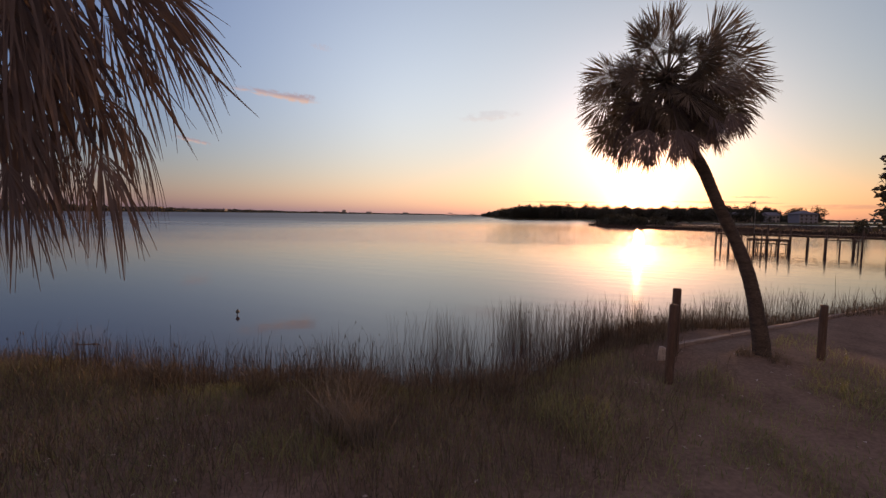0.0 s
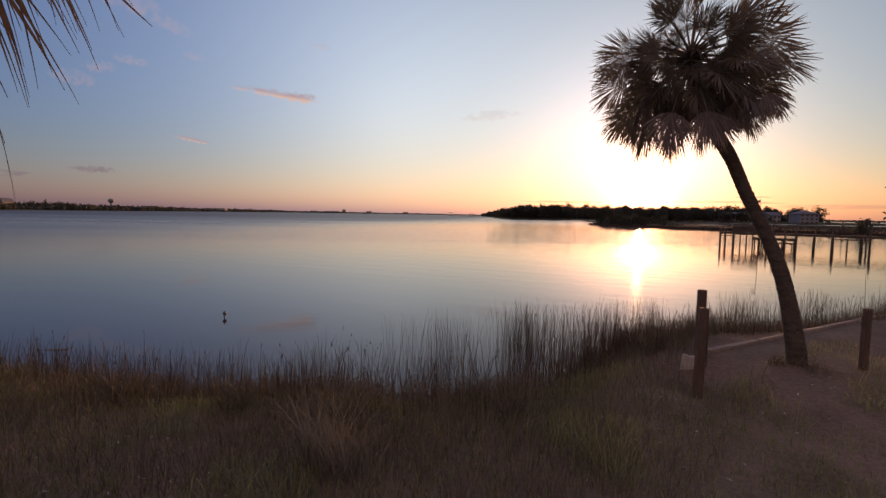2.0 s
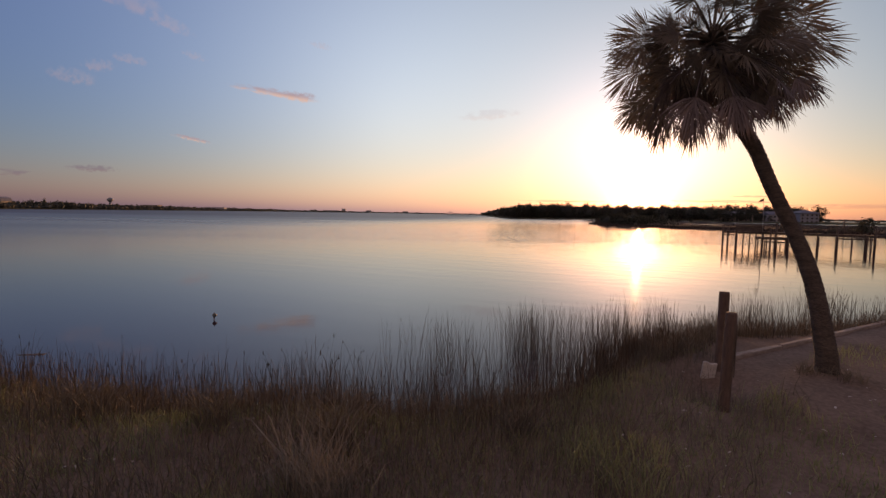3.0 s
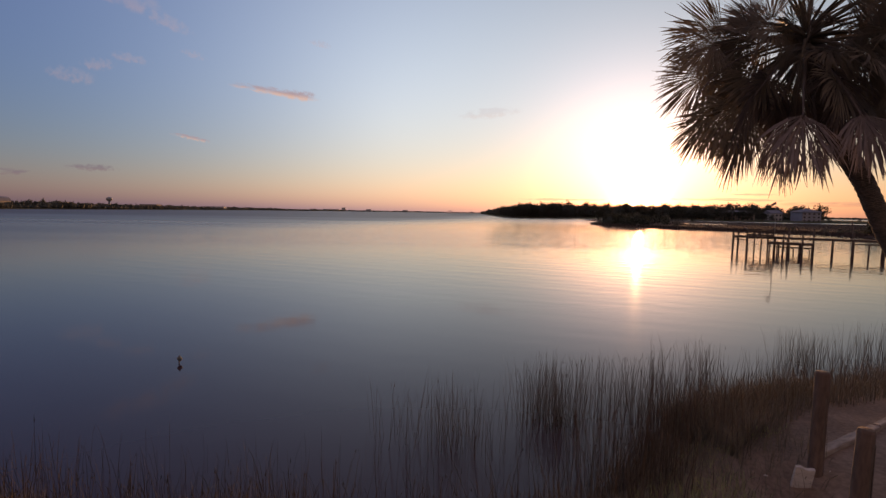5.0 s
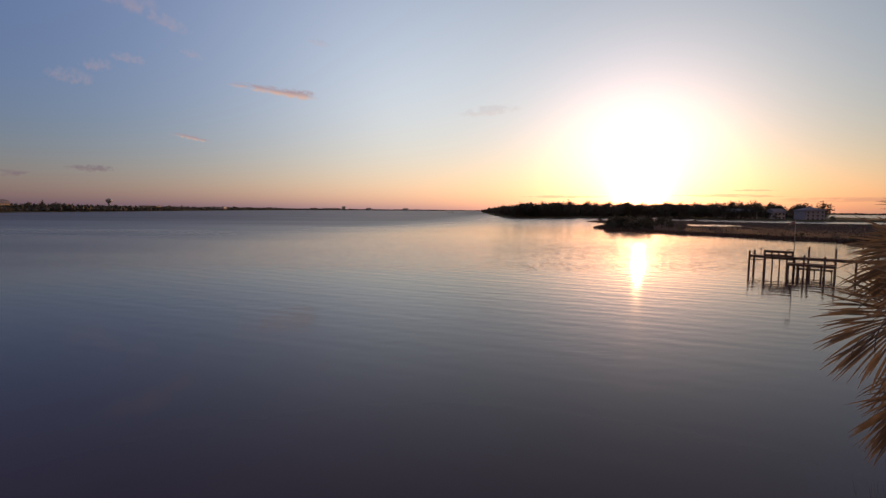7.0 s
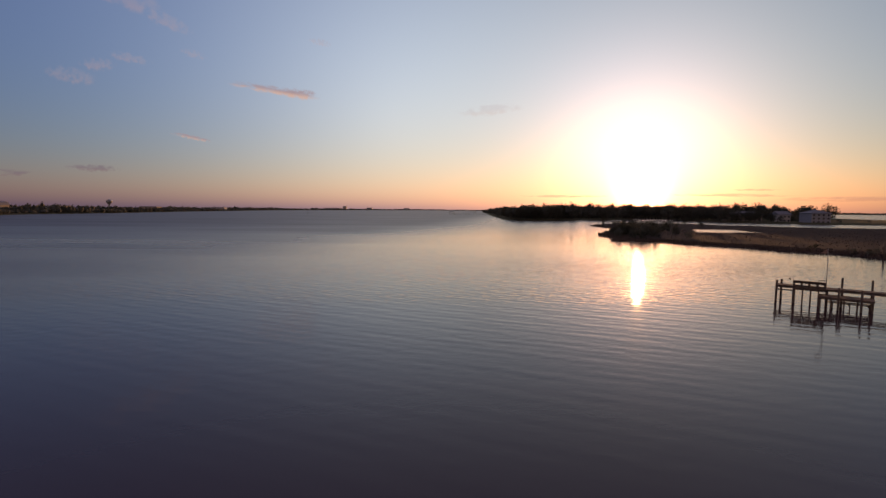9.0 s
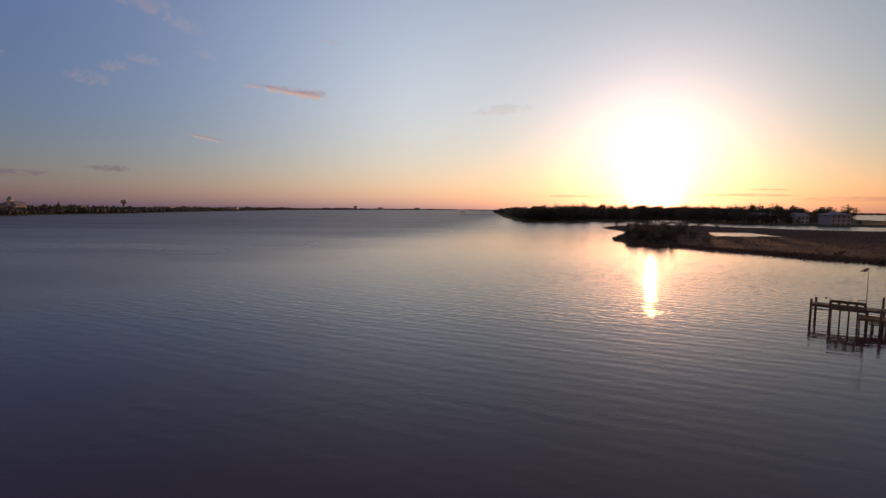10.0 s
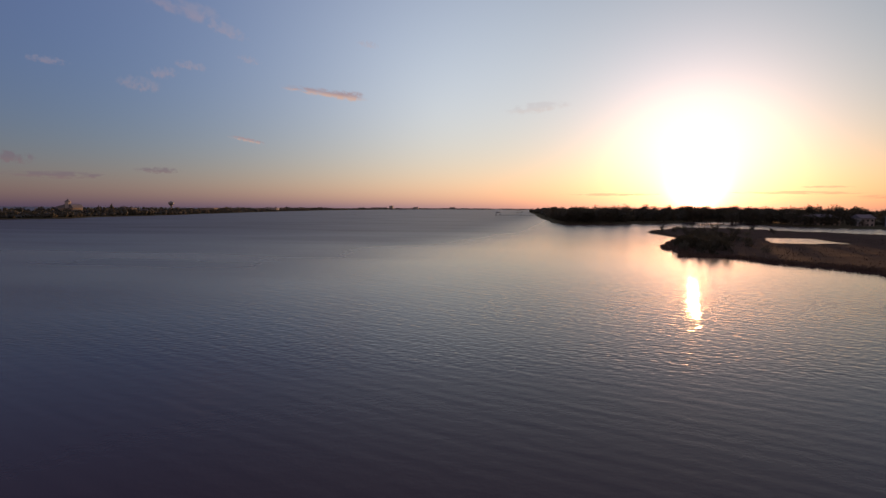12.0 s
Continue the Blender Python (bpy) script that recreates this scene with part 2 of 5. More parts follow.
SOIL = surface("bank_soil", (0.15, 0.105, 0.078), (0.31, 0.22, 0.165), 1.3, 1.0, 0.6, 14, spec=0.03)
MUD = surface("marsh_mud", (0.052, 0.041, 0.036), (0.085, 0.066, 0.056), 0.15, 1.0, 0.4, 12, spec=0.012)
LAND = surface("far_land", (0.05, 0.06, 0.03), (0.10, 0.09, 0.06), 0.03, 1.0, 0.0, 8, spec=0.03)
GRASS = surface("lawn_grass", (0.15, 0.165, 0.075), (0.38, 0.385, 0.185), 0.8, 0.7, 0, 8, thin=0.2, island=0.5)
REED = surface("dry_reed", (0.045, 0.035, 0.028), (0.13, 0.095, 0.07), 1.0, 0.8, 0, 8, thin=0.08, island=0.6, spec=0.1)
MARSH_GRASS = surface("marsh_grass", (0.078, 0.061, 0.052), (0.122, 0.094, 0.080), 0.1, 0.95, 0, 8, spec=0.05, thin=0.04, island=0.18)
GRASS_TUFT = surface("dry_tuft", (0.19, 0.165, 0.13), (0.38, 0.33, 0.27), 1.0, 0.8, 0, 8, thin=0.12, island=0.5, spec=0.1)
BRUSH = surface("dry_brush", (0.11, 0.095, 0.07), (0.24, 0.198, 0.145), 0.9, 0.85, 0, 8, thin=0.07, island=0.6, spec=0.1)
FROND = surface("palm_frond", (0.115, 0.097, 0.072), (0.24, 0.195, 0.142), 2.0, 0.6, 0, 6, thin=0.22, island=0.4)
DEAD_FROND = surface("dead_frond", (0.098, 0.082, 0.080), (0.23, 0.185, 0.172), 2.0, 0.8, 0, 6, thin=0.12, island=0.6)
PALM_BARK = surface("palm_bark", (0.045, 0.036, 0.03), (0.16, 0.125, 0.10), 5.0, 0.95, 0.9, 6, stretch=(1, 1, 3))
BARK = surface("tree_bark", (0.04, 0.03, 0.025), (0.11, 0.085, 0.065), 4.0, 0.95, 0.6)
LEAF = surface("tree_leaf", (0.042, 0.046, 0.034), (0.095, 0.096, 0.068), 0.3, 0.7, 0, 6, thin=0.25, island=0.4)
OLD_WOOD = surface("weathered_wood", (0.075, 0.05, 0.04), (0.18, 0.12, 0.093), 3.0, 0.9, 0.7, 9, stretch=(1, 1, 0.25))
BLEACHED = surface("bleached_board", (0.38, 0.33, 0.29), (0.66, 0.60, 0.54), 3.0, 0.9, 0.6, 9, stretch=(0.3, 1, 1))
GREY_BOARD = surface("grey_board", (0.20, 0.155, 0.125), (0.42, 0.34, 0.28), 2.5, 0.9, 0.6, 9, stretch=(0.3, 1, 1))
PIER_WOOD = surface("pier_wood", (0.055, 0.042, 0.035), (0.17, 0.135, 0.11), 2.0, 0.9, 0.4, 6, island=0.3)
FLOAT_PAINT = surface("float_paint", (0.09, 0.10, 0.085), (0.19, 0.20, 0.17), 8.0, 0.6, 0.2)
DARK_RUBBER = surface("lamp_hood", (0.02, 0.02, 0.022), (0.06, 0.055, 0.05), 8.0, 0.5, 0.2)
METAL = surface("galvanised_pole", (0.20, 0.20, 0.20), (0.36, 0.36, 0.36), 6.0, 0.5, 0.1)
WALL_BLUE = surface("blue_siding", (0.20, 0.22, 0.27), (0.27, 0.29, 0.34), 0.6, 0.8, 0.1)
WALL_CREAM = surface("cream_siding", (0.26, 0.22, 0.18), (0.34, 0.29, 0.23), 0.6, 0.8, 0.1)
WALL_WHITE = surface("white_siding", (0.32, 0.31, 0.31), (0.44, 0.43, 0.42), 0.6, 0.8, 0.1)
ROOF = surface("roof_shingle", (0.12, 0.13, 0.16), (0.22, 0.23, 0.27), 0.8, 0.9, 0.2)
GLASS = surface("window_glass", (0.03, 0.035, 0.04), (0.05, 0.055, 0.06), 1.0, 0.08, 0, spec=0.6)
FLAG = surface("flag_cloth", (0.13, 0.10, 0.11), (0.30, 0.25, 0.25), 3.0, 0.9, 0, thin=0.3)
WATER = water_material()
CLOUD = cloud_material("cloud_lit", (0.53, 0.45, 0.40), (0.30, 0.30, 0.37), 0.8)
CLOUD_THIN = cloud_material("cloud_thin", (0.50, 0.39, 0.36), (0.36, 0.37, 0.44), 0.20)
CLOUD_LOW = cloud_material("cloud_low", (0.17, 0.145, 0.19), (0.14, 0.14, 0.20), 0.6)
CLOUD_GLOW = cloud_material("cloud_glow", (0.46, 0.25, 0.20), (0.38, 0.23, 0.22), 0.38)


# ---- mesh helpers ----
def mesh_of(name, bm, material):
    me = bpy.data.meshes.new(name)
    bm.to_mesh(me)
    bm.free()
    me.materials.append(material)
    return me


def part(name, bm, material, parent, label=""):
    ob = new(name, mesh_of(name, bm, material))
    ob.parent = parent
    return tagged(ob, label)


def thing(name, m, label, category, group="", kind=""):
    ob = new(name)
    ob.empty_display_size = 0.2
    ob.matrix_world = m
    return tagged(ob, label, category, group, kind)


def sheet(name, verts, faces, material, smooth=False):
    me = bpy.data.meshes.new(name)
    me.from_pydata(verts, [], faces)
    me.materials.append(material)
    if smooth:
        me.polygons.foreach_set("use_smooth", [True] * len(me.polygons))
    me.update()
    return new(name, me)


def tube(bm, points, radii, seg=10, cap=True, wobble=0.0, rng=random):
    """A tapered tube along points."""
    rings, pts = [], [Vector(p) for p in points]
    for i, p in enumerate(pts):
        d = (pts[min(i + 1, len(pts) - 1)] - pts[max(i - 1, 0)]).normalized()
        side = d.orthogonal().normalized() if i == 0 else (side - d * side.dot(d)).normalized()
        up = d.cross(side)
        ring = []
        for k in range(seg):
            a = 2 * math.pi * k / seg
            r = radii[i] * (1 + wobble * rng.uniform(-1, 1))
            ring.append(bm.verts.new(p + (side * math.cos(a) + up * math.sin(a)) * r))
        rings.append(ring)
    for a, b in zip(rings, rings[1:]):
        for k in range(seg):
            f = bm.faces.new((a[k], a[(k + 1) % seg], b[(k + 1) % seg], b[k]))
            f.smooth = True
    if cap:
        bm.faces.new(rings[-1])
        bm.faces.new(rings[0][::-1])
    return bm


def box(bm, a, b, bevel=0.0, m=None):
    """A bevelled block between two corners."""
    lo, hi = Vector(a), Vector(b)
    made = bmesh.ops.create_cube(bm, size=1.0, matrix=Matrix.Translation((lo + hi) / 2) @ Matrix.Diagonal((*(hi - lo), 1)))
    verts = made["verts"]
    if bevel:
        edges = list({e for v in verts for e in v.link_edges})
        res = bmesh.ops.bevel(bm, geom=edges, offset=bevel, segments=1, affect="EDGES")
        verts = res["verts"]
    if m is not None:
        bmesh.ops.transform(bm, matrix=m, verts=list({v for v in verts}))
    return bm


def fractal(x, y, scale, octaves=4):
    return noise.fractal(Vector((x * scale, y * scale, 3.7)), 1.0, 2.0, octaves)


def inside(poly, x, y):
    hit = False
    for (x1, y1), (x2, y2) in zip(poly, poly[1:] + poly[:1]):
        if (y1 > y) != (y2 > y) and x < (x2 - x1) * (y - y1) / (y2 - y1) + x1:
            hit = not hit
    return hit


def edge_distance(poly, x, y):
    """Metres to the outline, positive inside."""
    best = 1e9
    for (x1, y1), (x2, y2) in zip(poly, poly[1:] + poly[:1]):
        dx, dy = x2 - x1, y2 - y1
        k = max(0.0, min(1.0, ((x - x1) * dx + (y - y1) * dy) / (dx * dx + dy * dy)))
        best = min(best, math.hypot(x - x1 - k * dx, y - y1 - k * dy))
    return best if inside(poly, x, y) else -best

# ---- ground: bank, lawn and the bed of the bay in one sheet ----
SHORE = [(-5000, 12), (-60, 12), (-14, 10.0), (-6, 9.0), (-1.5, 8.6), (0, 8.5), (1.75, 9.1), (3, 10.4), (4, 11.4), (6, 12.7), (8, 13.5), (13, 14.8), (18, 16.6), (22, 21.0), (27, 26.5), (34, 30), (70, 33), (130, 20), (5000, 0)]


def shore_y(x):
    for (x1, y1), (x2, y2) in zip(SHORE, SHORE[1:]):
        if x1 <= x <= x2:
            return y1 + (y2 - y1) * (x - x1) / (x2 - x1)
    return 10.0


def ground_z(x, y):
    d = shore_y(x) - y + 0.35 * fractal(x, y, 0.5, 3)
    k = max(0.0, min(1.0, (d + 3.0) / 5.4))
    z = -1.2 + 1.72 * k * k * (3 - 2 * k)
    near = 1.0 if abs(x) < 100 and abs(y) < 100 else 0.0
    z += near * (0.05 * fractal(x, y, 0.9, 4) + 0.10 * fractal(x, y, 0.12, 2)) + 0.12 * max(0.0, 1 - math.hypot(x - 5.6, y - 8.3) / 3)
    z -= 0.26 * max(0.0, 1 - math.hypot(x - 3.8, y - 8.05) / 0.95)      # a washed-out hollow at the corner
    d = 6.30 + 0.555 * x - y                # the soil lies a hand below the top of the timber edging
    if 4.0 < x < 17 and -0.3 < d < 2.5:
        k = min(1.0, (x - 4.0) / 0.8, (2.5 - d) / 2.0, (d + 0.3) / 0.3)
        z += k * (max(0.69, min(0.72, z)) - z)
    return z


def build_ground():
    xs = [-4900, -1500, -400, -150, -60] + [-30 + 0.4 * i for i in range(150)] + [32, 36, 42, 50, 60, 75, 95, 130, 400, 1500, 4900]
    ys = [-4900, -1500, -400, -100, -40, -20, -10, -5] + [-2 + 0.3 * i for i in range(85)] + [25, 28, 32, 38, 50, 100, 400, 1500, 4900]
    verts = [(x, y, ground_z(x, y)) for y in ys for x in xs]
    w = len(xs)
    faces = [(j * w + i, j * w + i + 1, (j + 1) * w + i + 1, (j + 1) * w + i) for j in range(len(ys) - 1) for i in range(w - 1)]
    return tagged(sheet("ground", verts, faces, SOIL, True), "dark sandy bank sloping under the bay", "ground", kind="structure")


ground = build_ground()
water = tagged(sheet("water", [(-4900, -60, 0), (4900, -60, 0), (4900, 4900, 0), (-4900, 4900, 0)], [(0, 1, 2, 3)], WATER),
               "calm rippled bay water mirroring the sunset", "water", kind="structure")

MARSH = [(82, 282), (81, 262), (81, 241), (81, 233), (68, 206), (57, 182), (52, 162), (47, 145), (55, 146), (61, 141), (66, 131), (73, 123), (76, 115),
         (81, 107), (82, 97), (96, 88), (112, 70), (140, 45), (200, 30), (330, 30), (330, 235), (300, 245), (240, 258), (195, 272), (187, 286), (171, 307), (162, 331), (146, 352), (122, 343), (93, 304)]
POOL = [(120, 238), (136, 236), (133, 218), (131, 204), (115, 199), (103, 202), (109, 218)]
PENINSULA = [(120, 1500), (90, 1000), (62, 620), (53, 431), (58, 397), (80, 402), (106, 415), (164, 451), (197, 503), (230, 556), (237, 515), (219, 438), (224, 395), (240, 362), (258, 343), (300, 334), (360, 330), (430, 380), (520, 700), (620, 1500)]


def land_sheet(name, poly, step, top, hole, material, label):
    x0, x1 = min(p[0] for p in poly) - 6, max(p[0] for p in poly) + 6
    y0, y1 = min(p[1] for p in poly) - 6, max(p[1] for p in poly) + 6
    nx, ny = int((x1 - x0) / step) + 1, int((y1 - y0) / step) + 1
    verts = []
    for j in range(ny):
        for i in range(nx):
            x, y = x0 + i * step, y0 + j * step
            d = edge_distance(poly, x, y) + 2.2 * fractal(x, y, 0.06, 4)
            if hole:
                d = min(d, -edge_distance(hole, x, y) + 1.2 * fractal(x, y, 0.15, 3))
            verts.append((x, y, max(-0.9, min(top, d * 0.22)) + (0.12 * fractal(x, y, 0.15, 3) if d > 0.5 else 0)))
    faces = []
    for j in range(ny - 1):
        for i in range(nx - 1):
            q = (j * nx + i, j * nx + i + 1, (j + 1) * nx + i + 1, (j + 1) * nx + i)
            if max(verts[k][2] for k in q) > -0.85:
                faces.append(q)
    return tagged(sheet(name, verts, faces, material, True), label, "land", kind="structure")


marsh = land_sheet("marsh_island", MARSH, 2.5, 0.34, POOL, MUD, "low brown tidal marsh with a shallow pool")
peninsula = land_sheet("peninsula", PENINSULA, 9.0, 1.2, None, LAND, "wooded low point of land across the bay")


def strip_land(name, line, depth, label):
    """A low strip of land behind a shoreline."""
    verts, faces = [], []
    for i, (x, y) in enumerate(line):
        a, b = Vector(line[max(i - 1, 0)]), Vector(line[min(i + 1, len(line) - 1)])
        d = (b - a).normalized()
        n = Vector((-d.y, d.x))
        for k, z in ((0, -0.4), (0.04, 0.9), (1, 1.5)):
            verts.append((x + n.x * depth * k, y + n.y * depth * k, z))
    for i in range(len(line) - 1):
        for k in (0, 1):
            faces.append((3 * i + k, 3 * i + 3 + k, 3 * i + 4 + k, 3 * i + 1 + k))
    return tagged(sheet(name, verts, faces, LAND), label, "land", kind="structure")


WEST = [(-700, 250), (-430, 380), (-400, 430), (-432, 520), (-440, 640), (-470, 760), (-520, 1000), (-570, 1280), (-640, 1750), (-660, 2300), (-560, 3100), (-300, 3900), (60, 4300), (420, 4400)]
EAST = [(760, 1800), (1300, 1900), (2000, 1950), (3200, 1700)]
strip_land("west_shore", WEST, 260, "low wooded far shore of the bay")
strip_land("east_shore", EAST, 260, "low wooded shore on the horizon")


# ---- plants ----
def blades(name, spots, material, label, category, head=0.0, seed=1):
    """Many thin bent blades in one mesh; spots: x, y, z, height, width, lean."""
    rng = random.Random(seed)
    verts, faces = [], []
    for x, y, z, h, w, lean in spots:
        a, b = rng.uniform(0, 6.283), rng.uniform(0, 6.283)
        cx, cy = math.cos(a) * w / 2, math.sin(a) * w / 2
        lx, ly = math.cos(b) * lean * h, math.sin(b) * lean * h
        n = len(verts)
        for k, wk in ((0, 1.0), (0.45, 0.9), (0.8, 0.6)):
            px, py = x + lx * k * k, y + ly * k * k
            verts += [(px - cx * wk, py - cy * wk, z + h * k), (px + cx * wk, py + cy * wk, z + h * k)]
        verts.append((x + lx, y + ly, z + h * (1 - 0.25 * lean)))
        faces += [(n, n + 1, n + 3, n + 2), (n + 2, n + 3, n + 5, n + 4), (n + 4, n + 5, n + 6)]
        if head and rng.random() < head:
            m, tx, ty, tz = len(verts), x + lx * 0.92, y + ly * 0.92, z + h * 0.88
            s = w * 1.1
            verts += [(tx - cx * 1.7, ty - cy * 1.7, tz), (tx, ty, tz - s * 3), (tx + cx * 1.7, ty + cy * 1.7, tz), (tx, ty, tz + s * 6)]
            faces.append((m, m + 1, m + 2, m + 3))
    return tagged(sheet(name, verts, faces, material), label, category, kind="stuff")


def reed_spots():
    rng = random.Random(5)
    out = []
    # thin fringe along the foot of the bank
    for _ in range(5600):
        x = rng.uniform(-12, 3.0)
        y = shore_y(x) + rng.gauss(-0.9, 0.55)
        dens = 0.5 + 0.5 * fractal(x, y, 0.7, 3) * 1.6
        if x < -6.5 and rng.random() < 0.65 or rng.random() > dens + 0.25:
            continue
        h = rng.uniform(0.40, 1.0) * (1.25 if rng.random() < 0.12 else 1) * (0.84 if x < -2 else 1)
        out.append((x, y, max(ground_z(x, y), -0.4), h, rng.uniform(0.004, 0.009), rng.uniform(0.02, 0.35)))
    # clumps that stand in the shallows
    for x0, x1, y0, y1, n, top in REED_CLUMPS:
        for _ in range(n):
            x, y = rng.gauss((x0 + x1) / 2, (x1 - x0) * 0.30), rng.uniform(y0, y1) + rng.gauss(0, 0.15)
            z = ground_z(x, y)
            if rng.random() > 0.7 + 0.9 * fractal(x, y, 1.1, 3):
                continue
            h = max(0.35, top * rng.uniform(0.62, 1.08) + (0.22 if rng.random() < 0.07 else 0) - z)
            out.append((x, y, z, h, rng.uniform(0.0045, 0.0075), rng.uniform(0.01, 0.2)))
    # belt that follows the shore to the east
    for _ in range(2600):
        x = 3.5 + 36 * rng.random() ** 1.6
        y = shore_y(x) + rng.uniform(-2.2, 0.5) * (1 + x * 0.004)
        if rng.random() > 0.62 + 0.6 * fractal(x, y, 0.5, 3):
            continue
        z = ground_z(x, y)
        out.append((x, y, z, rng.uniform(0.35, 0.8) + (0.18 if x > 8 else 0) + max(0.0, -z) + (0.25 if rng.random() < 0.08 else 0), rng.uniform(0.005, 0.010), rng.uniform(0.02, 0.3)))
    return out


REED_CLUMPS = [(-0.7, 0.7, 9.9, 10.8, 400, 1.12), (1.35, 2.5, 10.8, 11.8, 500, 1.19), (2.6, 3.7, 11.4, 12.4, 260, 1.04), (1.5, 2.6, 8.7, 9.6, 190, 1.22), (2.5, 3.6, 9.6, 10.8, 260, 1.22), (3.4, 4.7, 11.0, 12.4, 220, 1.05),
               (4.55, 4.8, 13.0, 13.6, 60, 1.05), (5.1, 5.7, 12.7, 13.6, 170, 1.02), (6.2, 7.6, 12.8, 14.0, 120, 0.8), (7.9, 9.2, 13.8, 14.8, 300, 0.98), (10.0, 10.4, 14.4, 15.2, 90, 1.1), (10.8, 12.0, 14.4, 15.4, 260, 1.0), (-6.5, -1.2, 8.6, 9.8, 160, 0.66)]
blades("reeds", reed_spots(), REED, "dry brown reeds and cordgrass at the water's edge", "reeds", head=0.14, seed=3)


def grass_spots():
    rng = random.Random(8)
    out = []
    for _ in range(115000):
        x, y = rng.uniform(-9, 11), 1.6 + 8.2 * rng.random() ** 1.2
        if y > shore_y(x) - 0.9 or abs(y - 6.33 - 0.555 * x) < 0.7 and x > 3.4 or math.hypot(x - 3.95, y - 8.3) < 0.45:
            continue
        dens = 0.72 + 1.5 * fractal(x, y, 0.45, 3) - (0.22 if x > 2.6 + 0.25 * y else 0)
        ragged = 1.2 * fractal(x, y, 0.5, 3)           # the lawn thins out unevenly towards its borders
        if rng.random() > dens * min(1.0, max(0.0, (x + 9) / 3 + ragged), max(0.0, (11 - x) / 3 + ragged), max(0.0, (y - 1.6) / 2.0 + ragged)):
            continue
        h = rng.uniform(0.05, 0.16) * (1.0 + 2.2 * max(0, fractal(x + 9, y, 0.8, 2)))
        out.append((x, y, ground_z(x, y) - 0.01, h, rng.uniform(0.004, 0.011), rng.uniform(0.1, 0.9)))
    return out


def brush_spots():
    rng = random.Random(9)
    out = []
    for _ in range(34000):         # long rough grass in front of the reeds
        x = rng.uniform(-13, 4.6)
        y = shore_y(x) - 0.2 - 4.6 * rng.random() ** 1.35
        if rng.random() > 0.75 + 0.7 * fractal(x, y, 0.6, 3) - max(0, x - 1.5) * 0.16:
            continue
        out.append((x, y, ground_z(x, y) - 0.01, rng.uniform(0.15, 0.45) * (1 + 0.5 * fractal(x, y, 0.4, 2)), rng.uniform(0.005, 0.010), rng.uniform(0.15, 0.8)))
    return out


blades("brush", brush_spots(), BRUSH, "tangled long dry grass behind the reeds", "grass", seed=14)


def east_brush_spots():
    rng = random.Random(19)
    out = []
    for _ in range(16000):
        x = 3.6 + 30 * rng.random() ** 1.6
        y = shore_y(x) - 0.1 - rng.random() * (1.9 + 0.03 * x)
        out.append((x, y, ground_z(x, y) - 0.01, rng.uniform(0.15, 0.5) * (1 + 0.6 * fractal(x, y, 0.5, 2)), rng.uniform(0.005, 0.011), rng.uniform(0.1, 0.6)))
    return out


def tuft_spots(cx, cy, seed, n=170):
    rng = random.Random(seed)
    return [(cx + rng.gauss(0, 0.13), cy + rng.gauss(0, 0.10), ground_z(cx, cy) - 0.02, rng.uniform(0.40, 0.85), rng.uniform(0.004, 0.008), rng.uniform(0.2, 0.9)) for _ in range(n)]


for k, (x, y) in enumerate(((-0.88, 5.15), (-1.15, 5.35))):
    blades("grass_tuft", tuft_spots(x, y, 40 + k), GRASS_TUFT, "tall pale dry tuft of arching grass in the brush", "grass", seed=50 + k)
blades("brush", east_brush_spots(), BRUSH, "low tangled brush between the edging and the water", "grass", seed=15)
blades("lawn", grass_spots(), GRASS, "rough green and brown grass on the bank", "grass", seed=4)


def tussock(x, y, r, n, h, seed):
    rng = random.Random(seed)
    spots = []
    for _ in range(n):
        a, d = rng.uniform(0, 6.283), r * 0.35 * math.sqrt(rng.random())
        px, py = x + math.cos(a) * d, y + math.sin(a) * d
        spots.append((px, py, ground_z(px, py) - 0.02, h * rng.uniform(0.55, 1.1), rng.uniform(0.006, 0.011), rng.uniform(0.4, 1.1)))
    return blades("grass_tussock", spots, BRUSH, "arching tussock of dry tan grass", "grass", seed=seed + 50)


for row in ((-1.05, 6.1, 0.5, 170, 0.75, 1), (0.9, 6.6, 0.5, 120, 0.5, 2), (-2.6, 6.7, 0.5, 130, 0.55, 3), (-4.2, 6.9, 0.5, 130, 0.6, 5), (5.75, 8.02, 0.7, 110, 0.22, 6), (5.35, 8.2, 0.5, 80, 0.2, 7)):
    tussock(*row)


def marsh_spots():
    rng = random.Random(12)
    out = []
    while len(out) < 26000:
        if rng.random() < 0.55:      # along the outline, where it shows against the water
            i = rng.randrange(16)
            (x1, y1), (x2, y2) = MARSH[i], MARSH[(i + 1) % len(MARSH)]
            k = rng.random()
            x, y = x1 + (x2 - x1) * k + rng.gauss(0, 3.5), y1 + (y2 - y1) * k + rng.gauss(0, 3.5)
        else:
            x, y = rng.uniform(50, 230), rng.uniform(85, 340)
        d = edge_distance(MARSH, x, y) + 2.2 * fractal(x, y, 0.06, 4)
        if d < 0.4 or edge_distance(POOL, x, y) > -1.5:
            continue
        out.append((x, y, 0.05, rng.uniform(0.35, 0.8) if y < 235 else rng.uniform(0.2, 0.5), rng.uniform(0.10, 0.30), rng.uniform(0.05, 0.5)))
    return out


blades("marsh_grass", marsh_spots(), MARSH_GRASS, "brown cordgrass covering the tidal marsh", "grass", seed=6)


